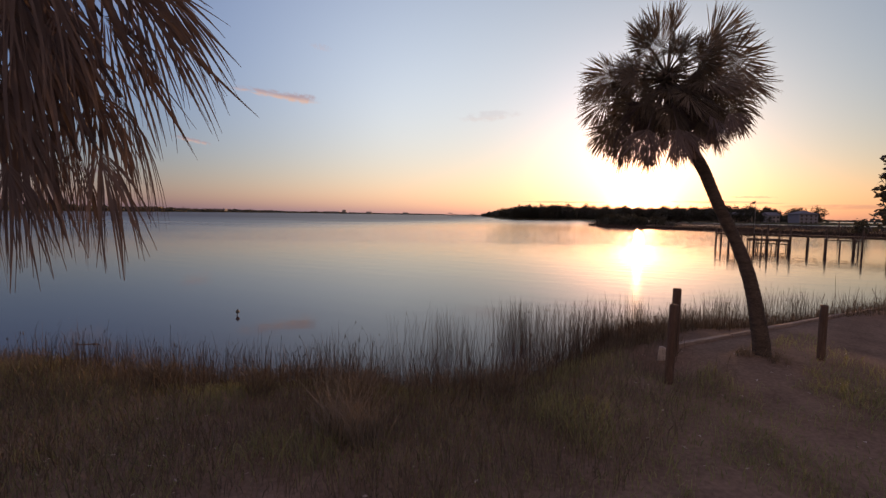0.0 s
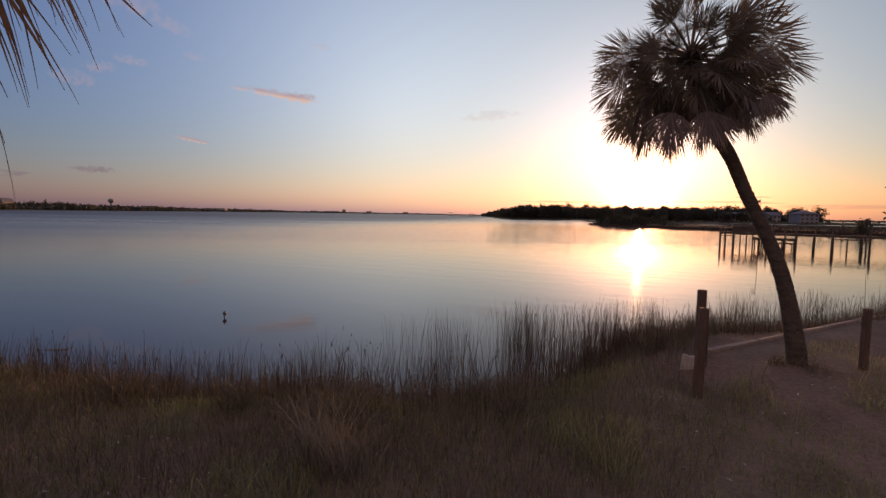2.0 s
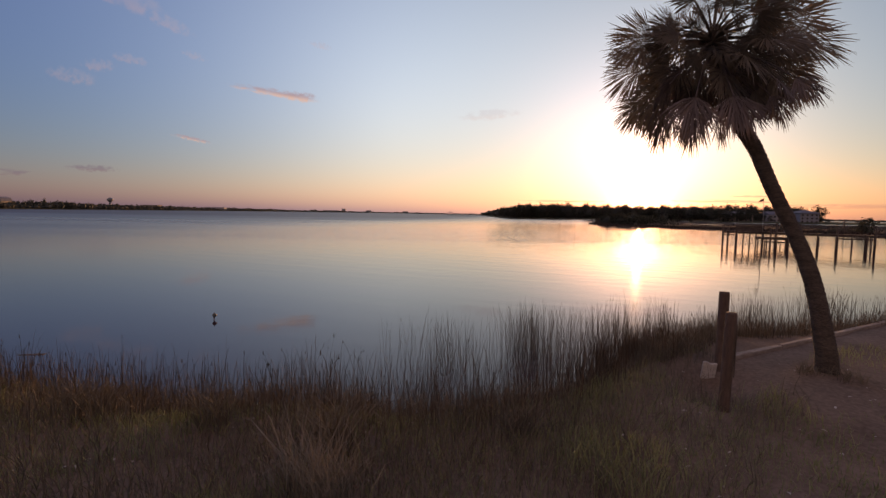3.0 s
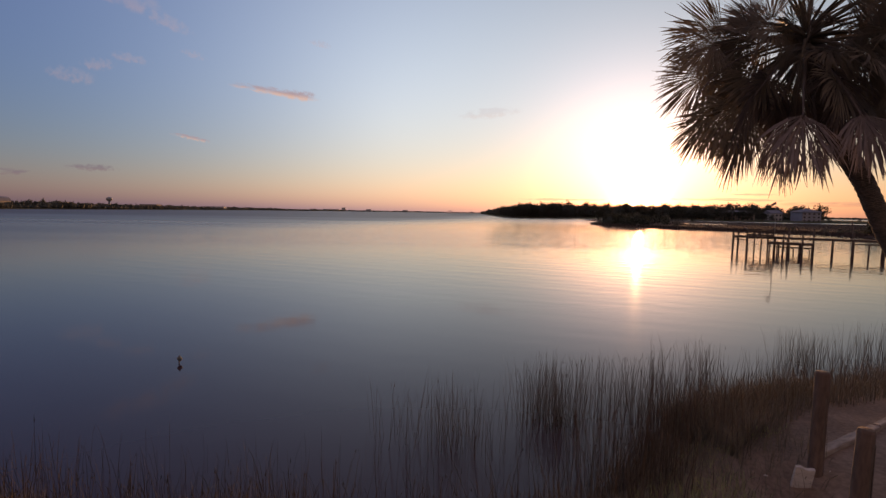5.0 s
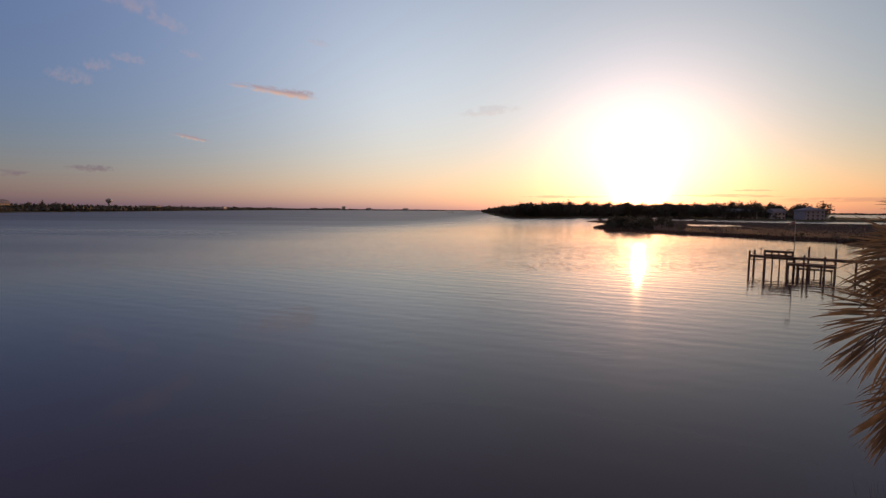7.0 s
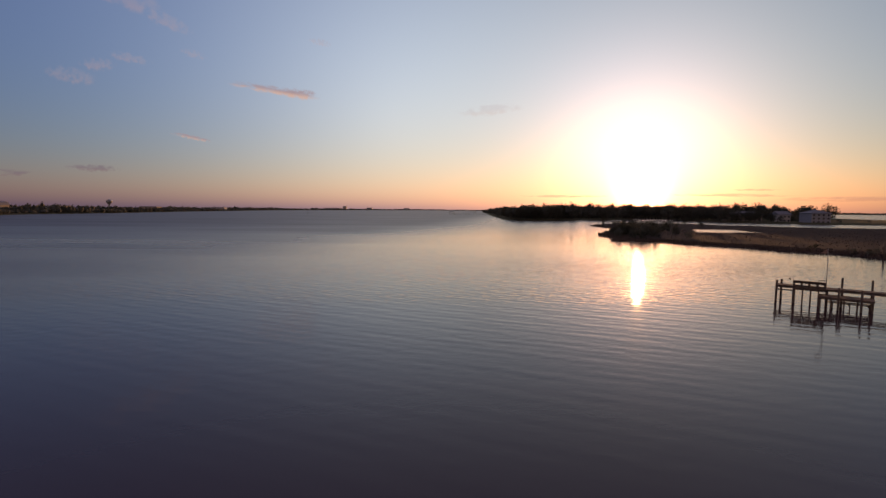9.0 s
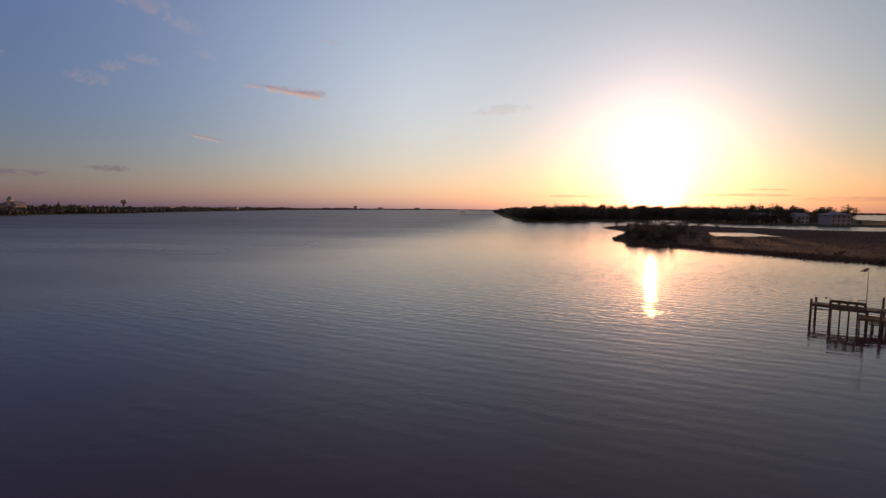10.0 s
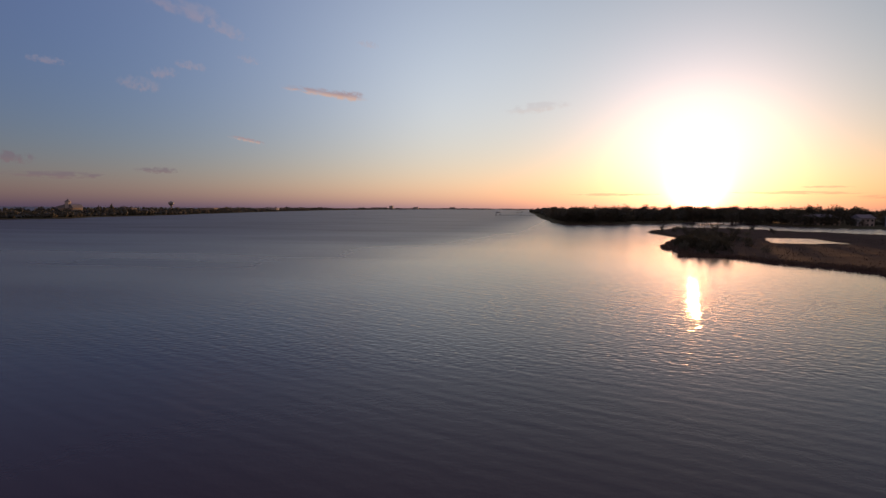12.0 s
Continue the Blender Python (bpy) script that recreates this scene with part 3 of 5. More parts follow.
def leaf_clump(bm, c, r, n, rng, size):
    for _ in range(n):
        d = Vector((rng.gauss(0, 1), rng.gauss(0, 1), rng.gauss(0, 0.75))).normalized()
        p = Vector(c) + d * r * rng.uniform(0.45, 1.08)
        s = size * rng.uniform(0.6, 1.3)
        u = Vector((rng.gauss(0, 1), rng.gauss(0, 1), rng.gauss(0, 0.6))).normalized()
        w = u.orthogonal().normalized()
        bm.faces.new([bm.verts.new(p + q) for q in (u * s, w * s * 0.55, -u * s, -w * s * 0.55)])


def broad_tree(name, height, spread, clumps, leaves, leaf_size, seed, label, category="tree", low=0.25):
    rng = random.Random(seed)
    root = thing(name, pose(0, 0, -500), label, category)
    bm = bmesh.new()
    lean = rng.uniform(-0.06, 0.06) * height
    top = Vector((lean, rng.uniform(-0.05, 0.05) * height, height * 0.72))
    tube(bm, [(0, 0, -0.4), (0, 0, height * 0.12), top * 0.5, top], [height * 0.035, height * 0.026, height * 0.018, height * 0.006], 7, wobble=0.1, rng=rng)
    crown = bmesh.new()
    for i in range(clumps):
        a = 2.4 * i + rng.uniform(-0.4, 0.4)
        k = rng.random()
        zz = height * (low + (0.92 - low) * k)
        rr = spread * math.sqrt(max(0.06, 1 - ((k - 0.42) / 0.62) ** 2)) * rng.uniform(0.35, 0.85)
        c = Vector((math.cos(a) * rr + lean * k, math.sin(a) * rr, zz))
        tube(bm, [top * (0.35 + 0.5 * k), (top * (0.35 + 0.5 * k) + c) / 2 + Vector((0, 0, 0.03 * height)), c], [height * 0.011, height * 0.008, height * 0.003], 5, rng=rng)
        leaf_clump(crown, c, spread * rng.uniform(0.26, 0.42), leaves, rng, leaf_size)
    part("trunk", bm, BARK, root)
    part("crown", crown, LEAF, root)
    return root


def pine_tree(name, height, seed, label):
    rng = random.Random(seed)
    root = thing(name, pose(0, 0, -500), label, "tree")
    bm, crown = bmesh.new(), bmesh.new()
    tube(bm, [(0, 0, -0.4), (0.1, 0, height * 0.5), (0.25, 0.1, height * 0.97)], [height * 0.02, height * 0.015, height * 0.004], 6, rng=rng)
    for i in range(11):
        k = rng.uniform(0.55, 1.0)
        a, r = 2.4 * i, height * 0.16 * (1.25 - k) * 2 * rng.uniform(0.5, 1.0)
        c = Vector((math.cos(a) * r, math.sin(a) * r, height * k))
        tube(bm, [(0.2 * k, 0, height * (k - 0.05)), c], [height * 0.006, height * 0.002], 4, rng=rng)
        leaf_clump(crown, c, height * 0.065, 14, rng, height * 0.03)
    part("trunk", bm, BARK, root)
    part("crown", crown, LEAF, root)
    return root


def place(kinds, x, y, z, s, rng, group):
    ob = copy_thing(rng.choice(kinds), pose(x, y, z, 0, 0, rng.uniform(0, 360)))
    ob.scale = (s, s, s * rng.uniform(0.85, 1.12))
    ob["group"] = group
    return ob


def remove_thing(ob):
    for o in [*ob.children_recursive, ob]:
        bpy.data.objects.remove(o)


def woods():
    rng = random.Random(21)
    oaks = [broad_tree("oak_tree", 12.5, 6.0, 20, 30, 0.6, 30 + i, "dark green broad-crowned tree in the wood on the point") for i in range(4)]
    pines = [pine_tree("pine_tree", 16.0, 40 + i, "thin pine standing above the wood on the point") for i in range(3)]
    n = 0
    front = PENINSULA[2:15]
    while n < 240:
        i = rng.randrange(len(front) - 1)
        (x1, y1), (x2, y2) = front[i], front[i + 1]
        k, back = rng.random(), 4 + 95 * rng.random() ** 1.8
        x, y = x1 + (x2 - x1) * k + back * 0.35, y1 + (y2 - y1) * k + back
        if edge_distance(PENINSULA, x, y) < 4 or (y < 425 and x > 224 and back < 75):
            continue
        west = max(0.0, min(1.0, (x - 50) / 45))
        if rng.random() < 0.07:
            place(pines, x, y, 0.8, rng.uniform(0.75, 0.95), rng, "trees on the point")
        else:
            place(oaks, x, y, 0.6, rng.uniform(0.85, 1.12) * (0.72 + 0.28 * west) * (1.05 if back > 50 else 0.9), rng, "trees on the point")
        n += 1
    for i in range(66):                       # the wood behind the apartments
        place(oaks, 172 + 2.5 * i + rng.uniform(-3, 3), 425 + rng.uniform(0, 45) - 0.18 * i, 0.6, rng.uniform(0.85, 1.15), rng, "trees on the point")
    shrubs = [broad_tree("shrub", 3.4, 2.0, 11, 22, 0.28, 50 + i, "dark salt-marsh shrub on the low island", "shrub", low=0.12) for i in range(3)]
    for _ in range(90):
        k = rng.random()
        x, y = 55 + 40 * k + rng.gauss(0, 6), 158 + 75 * k + rng.gauss(0, 9)
        if edge_distance(MARSH, x, y) > 2.5 and edge_distance(POOL, x, y) < -3:
            place(shrubs, x, y, 0.2, rng.uniform(0.6, 1.15), rng, "shrubs on the marsh")
    for _ in range(30):
        x, y = rng.uniform(85, 150), rng.uniform(255, 335)
        if edge_distance(MARSH, x, y) > 3:
            place(shrubs, x, y, 0.2, rng.uniform(0.5, 1.0), rng, "shrubs on the marsh")
    for _ in range(42):
        k = rng.random()
        x, y = 78 + 30 * k + rng.gauss(0, 3), 118 - 45 * k + rng.gauss(0, 3)
        if edge_distance(MARSH, x, y) > 0.8:
            place(shrubs, x, y, 0.1, rng.uniform(0.2, 0.45), rng, "shrubs on the marsh")
    place(shrubs, 88.0, 100.0, 0.3, 0.9, rng, "shrubs on the marsh")
    place(shrubs, 86.3, 99.0, 0.3, 0.8, rng, "shrubs on the marsh")
    for x, y, s in ((234, 388, 0.5), (239, 384, 0.45), (246, 383, 0.5), (251, 376, 0.4), (243, 390, 0.55), (231, 398, 0.6), (270, 383, 0.5), (276, 380, 0.45), (228, 404, 0.6), (236, 396, 0.5), (248, 372, 0.36), (254, 370, 0.3), (225, 412, 0.6), (241, 380, 0.42), (232, 392, 0.45)):
        place(oaks, x, y, 0.4, s * 1.5, rng, "trees on the point")
    for x, y, s in ((300, 372, 1.2), (318, 366, 0.8), (330, 362, 0.7)):
        place(shrubs, x, y, 0.4, s, rng, "shrubs on the marsh")
    for ob in (*oaks, *pines, *shrubs):
        remove_thing(ob)


woods()
edge_tree = broad_tree("oak_tree", 9.0, 3.1, 70, 190, 0.23, 77, "small dark oak leaning over the bank", low=0.22)
edge_tree.matrix_world = pose(27.9, 26.2, 0.2)


def far_woods(name, line, height, depth, seed, label):
    """Distant wood: rows of lumpy crowns standing along a shore, in one mesh."""
    rng = random.Random(seed)
    verts, faces = [], []
    for (x1, y1), (x2, y2) in zip(line, line[1:]):
        d = Vector((x2 - x1, y2 - y1))
        u = d.normalized()
        n = Vector((-u.y, u.x))
        far = math.hypot(x1, y1)
        step = 2.2 + far * 0.0024
        for i in range(int(d.length / step)):
            for row in range(3):
                p = Vector((x1, y1)) + u * (i * step + rng.uniform(-0.5, 0.5) * step) + n * (depth * (0.15 + 0.4 * row) + rng.uniform(0, depth * 0.3))
                lump = 0.7 + 0.5 * fractal(p.x, p.y, 0.012, 3)
                h = height * lump * rng.uniform(0.65, 1.1) * (0.8 + 0.15 * row)
                r = step * rng.uniform(0.55, 0.95)
                m = len(verts)
                for k, (rz, zz) in enumerate(((0.9, -0.3), (1.05, 0.4), (0.7, 0.8))):
                    for q in range(6):
                        a = q * 1.047 + k * 0.5
                        rr = r * rz * rng.uniform(0.7, 1.25)
                        verts.append((p.x + math.cos(a) * rr, p.y + math.sin(a) * rr, 1.0 + h * (zz + rng.uniform(-0.07, 0.07))))
                verts.append((p.x, p.y, 1.0 + h))
                for k in (0, 6):
                    for q in range(6):
                        faces.append((m + k + q, m + k + (q + 1) % 6, m + k + 6 + (q + 1) % 6, m + k + 6 + q))
                faces += [(m + 12 + q, m + 12 + (q + 1) % 6, m + 18) for q in range(6)]
                for _ in range(7):       # loose sprays of leaves that break the outline
                    a, e, s = rng.uniform(0, 6.283), rng.uniform(0.25, 1.12), step * rng.uniform(0.10, 0.24)
                    c = Vector((p.x + math.cos(a) * r * 1.1, p.y + math.sin(a) * r * 1.1, 1.0 + h * e))
                    if e > 0.9:
                        c.x, c.y = p.x + math.cos(a) * r * 0.5, p.y + math.sin(a) * r * 0.5
                    m = len(verts)
                    turn = rng.uniform(0, 3.14)
                    lu, lw = Vector((math.cos(turn), math.sin(turn), rng.uniform(-0.5, 0.5))) * s, Vector((0, 0, s * rng.uniform(0.6, 1.2)))
                    verts += [tuple(c + lu), tuple(c + lw), tuple(c - lu), tuple(c - lw)]
                    faces.append((m, m + 1, m + 2, m + 3))
    return tagged(sheet(name, verts, faces, LEAF), label, "woods", kind="stuff")


far_woods("far_woods", WEST, 9.0, 60, 61, "dark line of distant trees along the far shore")
WEST_BACK = [(x - 95, y + 20) for x, y in WEST[1:10]]
far_woods("far_woods", WEST_BACK, 11.5, 70, 64, "taller wood behind the far shore")
far_woods("far_woods", EAST, 8.0, 60, 62, "dark line of distant trees on the horizon")
far_woods("far_woods", [(124, 1600), (98, 1000), (66, 620), (66, 450), (110, 450), (165, 478), (215, 515), (300, 540), (520, 640)], 12.5, 40, 63, "deeper wood behind the point")


# ---- palms ----
def palm_frond(root, hub, end, fan, rng, material, droop, spread, twist, name="frond", label="", leaves=60, fill=1.0, split=(0.5, 0.68), arch=0.08):
    """One costapalmate leaf: an arching stalk from the hub to a given end, and a pleated fan whose ribbons part and bend down towards their tips.
    twist: how far the fan turns away from the bank, in degrees."""
    bm = bmesh.new()
    hub, end, down = Vector(hub), Vector(end), Vector((0, 0, -1))
    reach = (end - hub).length
    mid = (hub + end) / 2 - down * reach * arch
    pts = [hub.lerp(mid, q).lerp(mid.lerp(end, q), q) for q in (0.08, 0.3, 0.55, 0.8, 1.0)]
    tube(bm, pts, [0.026, 0.019, 0.015, 0.012, 0.009], 5, rng=rng)
    rib = (end - mid).normalized()
    side = rib.cross(Vector((0, 1, 0))).normalized()
    side = Matrix.Rotation(radians(twist), 3, rib) @ side
    up = side.cross(rib).normalized()
    for i in range(leaves):
        k = (i + 0.5) / leaves * 2 - 1
        a = radians(spread) * k
        ray = rib * math.cos(a) + side * math.sin(a)
        ray = (ray - up * (0.30 * abs(k)) + up * (0.07 if i % 2 else -0.03) + side * rng.uniform(-0.006, 0.006)).normalized()
        length = fan * (1.0 - 0.25 * abs(k) ** 1.6) * rng.uniform(0.84, 1.08)
        part_at = rng.uniform(*split)
        bend = droop * rng.uniform(0.6, 1.4)
        curl = side * rng.uniform(-0.5, 0.5)
        half = math.tan(radians(spread) / leaves) * fill * 1.12
        c, d, last, rows = end + rib * fan * 0.10 * (1 - abs(k)), ray, 0.0, []
        for s in (0.02, part_at * 0.5, part_at, part_at + 0.3 * (1 - part_at), part_at + 0.6 * (1 - part_at), part_at + 0.84 * (1 - part_at), 1.0):
            step = s - last
            d = (d + (down * bend + curl) * step * (0.25 + s)).normalized()
            c, last = c + d * length * step, s
            w = length * half * s if s <= part_at else length * half * part_at * ((1 - s) / (1 - part_at)) ** 0.75
            w = max(min(w, 0.021), 0.0012)
            across = d.cross(up)
            across = across.normalized() if across.length > 0.05 else side
            rows.append((bm.verts.new(c - across * w), bm.verts.new(c + across * w)))
        for (p, q), (r, t) in zip(rows, rows[1:]):
            bm.faces.new((p, q, t, r))
    return part(name, bm, material, root, label)


def palm_trunk(root, points, radii, seed):
    rng = random.Random(seed)
    bm = bmesh.new()
    pts, rad = [], []
    vs = [Vector(p) for p in points]
    for i in range(len(vs) - 1):
        p0, p1, p2, p3 = vs[max(i - 1, 0)], vs[i], vs[i + 1], vs[min(i + 2, len(vs) - 1)]
        for k in range(14):
            t = k / 14
            p = 0.5 * ((2 * p1) + (p2 - p0) * t + (2 * p0 - 5 * p1 + 4 * p2 - p3) * t * t + (3 * p1 - p0 - 3 * p2 + p3) * t ** 3)
            pts.append(p)
            rad.append((radii[i] + (radii[i + 1] - radii[i]) * t) * (1.0 + (0.035 if k % 2 else -0.02) + rng.uniform(-0.015, 0.015)))
    pts.append(vs[-1])
    rad.append(radii[-1])
    tube(bm, pts, rad, 18, wobble=0.03, rng=rng)
    return part("trunk", bm, PALM_BARK, root)


# the crown of the leaning palm: where each stalk ends, the fan's length and its half spread in degrees
UPPER_FANS = ((-2.19, 0.03, 5.20, 0.66, 62), (-2.02, 0.38, 5.34, 0.64, 66), (-1.95, 0.58, 5.40, 0.54, 62), (-1.76, 0.5, 5.36, 0.74, 48), (-0.85, 0.58, 5.50, 0.86, 74), (-0.72, 0.98, 5.43, 0.76, 80), (-2.32, 0.3, 4.90, 0.52, 72),
              (-2.05, 0.08, 5.02, 0.5, 85), (-1.18, 1.1, 5.35, 0.5, 70), (-1.24, 0.28, 5.14, 0.52, 75), (-1.45, 0.8, 5.35, 0.6, 45),
              (-1.75, -0.1, 5.0, 0.5, 85), (-1.4, -0.15, 4.95, 0.52, 85), (-1.62, 0.05, 5.12, 0.46, 70), (-1.95, 1.1, 5.2, 0.5, 80), (-1.35, 1.2, 5.15, 0.55, 85),
              (-1.72, 1.0, 5.22, 0.55, 85), (-1.5, 0.95, 5.12, 0.5, 90), (-1.66, 0.2, 5.2, 0.5, 80))
SIDE_FANS = ((-2.47, 0.78, 4.97, 0.68, 74), (-2.69, 0.48, 4.71, 0.59, 88), (-2.56, 0.88, 4.5, 0.63, 84), (-0.47, 0.68, 5.21, 0.79, 88), (-0.66, 0.18, 4.75, 0.76, 88),
             (-0.33, 0.78, 4.61, 0.75, 84), (-2.23, -0.22, 4.37, 0.63, 88), (-1.68, -0.32, 4.36, 0.68, 88), (-1.36, -0.22, 4.62, 0.68, 88), (-2.45, -0.12, 4.67, 0.54, 88),
             (-1.55, 1.38, 4.64, 0.68, 88), (-0.75, 1.43, 4.66, 0.68, 88), (-0.37, 1.28, 5.05, 0.68, 88), (-1.92, 1.33, 4.84, 0.59, 88), (-1.5, -0.02, 4.7, 0.5, 80))
LOW_FANS = ((-2.46, 0.38, 4.02, 0.70, 80), (-2.5, 0.8, 3.98, 0.55, 80), (-0.70, 0.38, 4.28, 0.56, 95), (-0.66, 0.98, 4.2, 0.46, 75), (-1.24, 0.08, 3.99, 0.5, 70), (-1.92, -0.27, 4.13, 0.63, 95),
            (-1.38, 1.18, 4.22, 0.59, 95), (-2.3, 0.95, 4.2, 0.6, 90), (-0.95, 0.1, 4.3, 0.62, 95), (-1.0, 0.35, 4.2, 0.5, 95))
HANGING_FANS = ((-1.95, -0.62, 3.74, 0.66, 56), (-1.45, -0.7, 3.92, 0.52, 60), (-1.08, -0.5, 4.02, 0.50, 60), (-2.35, -0.45, 3.76, 0.76, 56), (-1.7, -0.4, 3.74, 0.58, 54), (-1.2, -0.2, 3.86, 0.52, 56), (-2.13, 0.68, 3.91, 0.72, 46), (-1.75, 0.83, 3.87, 0.60, 34), (-1.49, 0.48, 3.80, 0.58, 30), (-2.28, 0.45, 3.98, 0.74, 48), (-1.95, 0.3, 3.80, 0.71, 38), (-2.4, 0.2, 4.10, 0.66, 50),
                (-1.05, 0.75, 3.95, 0.42, 40), (-0.9, 0.5, 4.05, 0.42, 46))


def leaning_palm():
    rng = random.Random(91)
    bx, by, bz = 5.66, 8.30, 0.78
    root = thing("palm_tree", pose(bx, by, bz), "leaning cabbage palm with a round crown beside the timber edging", "palm tree")
    palm_trunk(root, [(0.06, 0, -0.6), (0.04, 0.0, 0.01), (0.01, 0.01, 0.26), (-0.05, 0.04, 0.61), (-0.09, 0.08, 0.9), (-0.19, 0.16, 1.38), (-0.37, 0.26, 1.92), (-0.68, 0.4, 2.65), (-0.9, 0.48, 3.2), (-1.14, 0.53, 3.61), (-1.32, 0.55, 3.99), (-1.47, 0.56, 4.4), (-1.6, 0.58, 4.8)],
               [0.19, 0.15, 0.138, 0.128, 0.12, 0.113, 0.103, 0.1, 0.102, 0.108, 0.13, 0.16, 0.07], 5)
    hub = Vector((-1.62, 0.58, 4.86))
    for rows, droop, name, wood, label, twist in ((UPPER_FANS, 0.15, "frond", FROND, "", 22), (SIDE_FANS, 0.5, "frond", FROND, "", 30), (LOW_FANS, 0.9, "frond", FROND, "", 30),
                                                  (HANGING_FANS, 1.1, "dead_frond", DEAD_FROND, "dry brown hanging frond", 35)):
        for x, y, z, fan, spread in rows:
            palm_frond(root, hub + Vector((0, 0, 0.1 * (z - 4.8))), (x, y, z), fan * rng.uniform(0.98, 1.06), rng, wood, droop, spread, rng.uniform(-twist, twist), name, label, 84 if spread > 70 else 56, split=(0.6, 0.78))
    # the many fans deeper in the crown, from level to hanging
    for i in range(46):
        k = (i + 0.5) / 46
        el, az = 22 - 82 * k + rng.uniform(-8, 8), 137.5 * i + rng.uniform(-15, 15)
        d = heading(az, el)
        reach = rng.uniform(0.42, 0.72) * (1.0 if d.x < 0 else 1.12)
        palm_frond(root, hub - Vector((0, 0, 0.25 * k)), hub + d * reach - Vector((0, 0, 0.2 * k)), rng.uniform(0.50, 0.64), rng, FROND if k < 0.75 else DEAD_FROND, 0.4 + 0.6 * k, rng.uniform(72, 100), rng.uniform(-45, 45),
                   leaves=70, split=(0.6, 0.78))
    # the young leaf at the top, still half folded
    palm_frond(root, hub, (-1.62, 0.5, 5.58), 0.66, rng, FROND, -0.1, 24, 10, "spear_leaf", "half-folded young leaf", 26)
    palm_frond(root, hub, (-1.50, 0.62, 5.74), 0.60, rng, FROND, 0.9, 20, -60, "spear_leaf", "half-folded young leaf", 22)
    bm = bmesh.new()                                   # old leaf bases under the crown
    for i in range(44):
        a, z = 2.4 * i, 3.75 + 0.024 * i
        c = Vector((-1.18 - 0.38 * (z - 3.65), 0.53 + 0.05 * (z - 3.65), z))
        d = Vector((math.cos(a), math.sin(a), 1.1)).normalized()
        tube(bm, [c + d * 0.06, c + d * 0.20, c + d * 0.30], [0.035, 0.028, 0.012], 5, rng=rng)
    part("leaf_base", bm, PALM_BARK, root)
    for sx, sy, sz, lift in ((-3.22, 0.6, 4.30, 0.45), (-3.16, 0.5, 4.12, 0.42), (-3.02, 0.3, 3.95, 0.4)):       # old flower stalks, arching out and down
        bm = bmesh.new()
        tip = Vector((sx, sy, sz))
        mid = hub.lerp(tip, 0.75) + Vector((-0.12, 0, lift))
        pts = [hub.lerp(mid, q / 14).lerp(mid.lerp(tip, q / 14), q / 14) for q in range(15)]
        tube(bm, pts, [0.014 - 0.0008 * q for q in range(15)], 5, rng=rng)
        for i in range(5):
            p = pts[8 + i]
            e = p + Vector((rng.uniform(-0.16, 0.02), rng.uniform(-0.1, 0.1), rng.uniform(-0.26, -0.14)))
            m = p.lerp(e, 0.5) + Vector((-0.06, 0, 0.05))
            tube(bm, [p.lerp(m, q / 6).lerp(m.lerp(e, q / 6), q / 6) for q in range(7)], [0.005, 0.005, 0.004, 0.004, 0.003, 0.003, 0.002], 4, rng=rng)
        part("flower_stalk", bm, DEAD_FROND, root, "thin dry branching flower stalk")


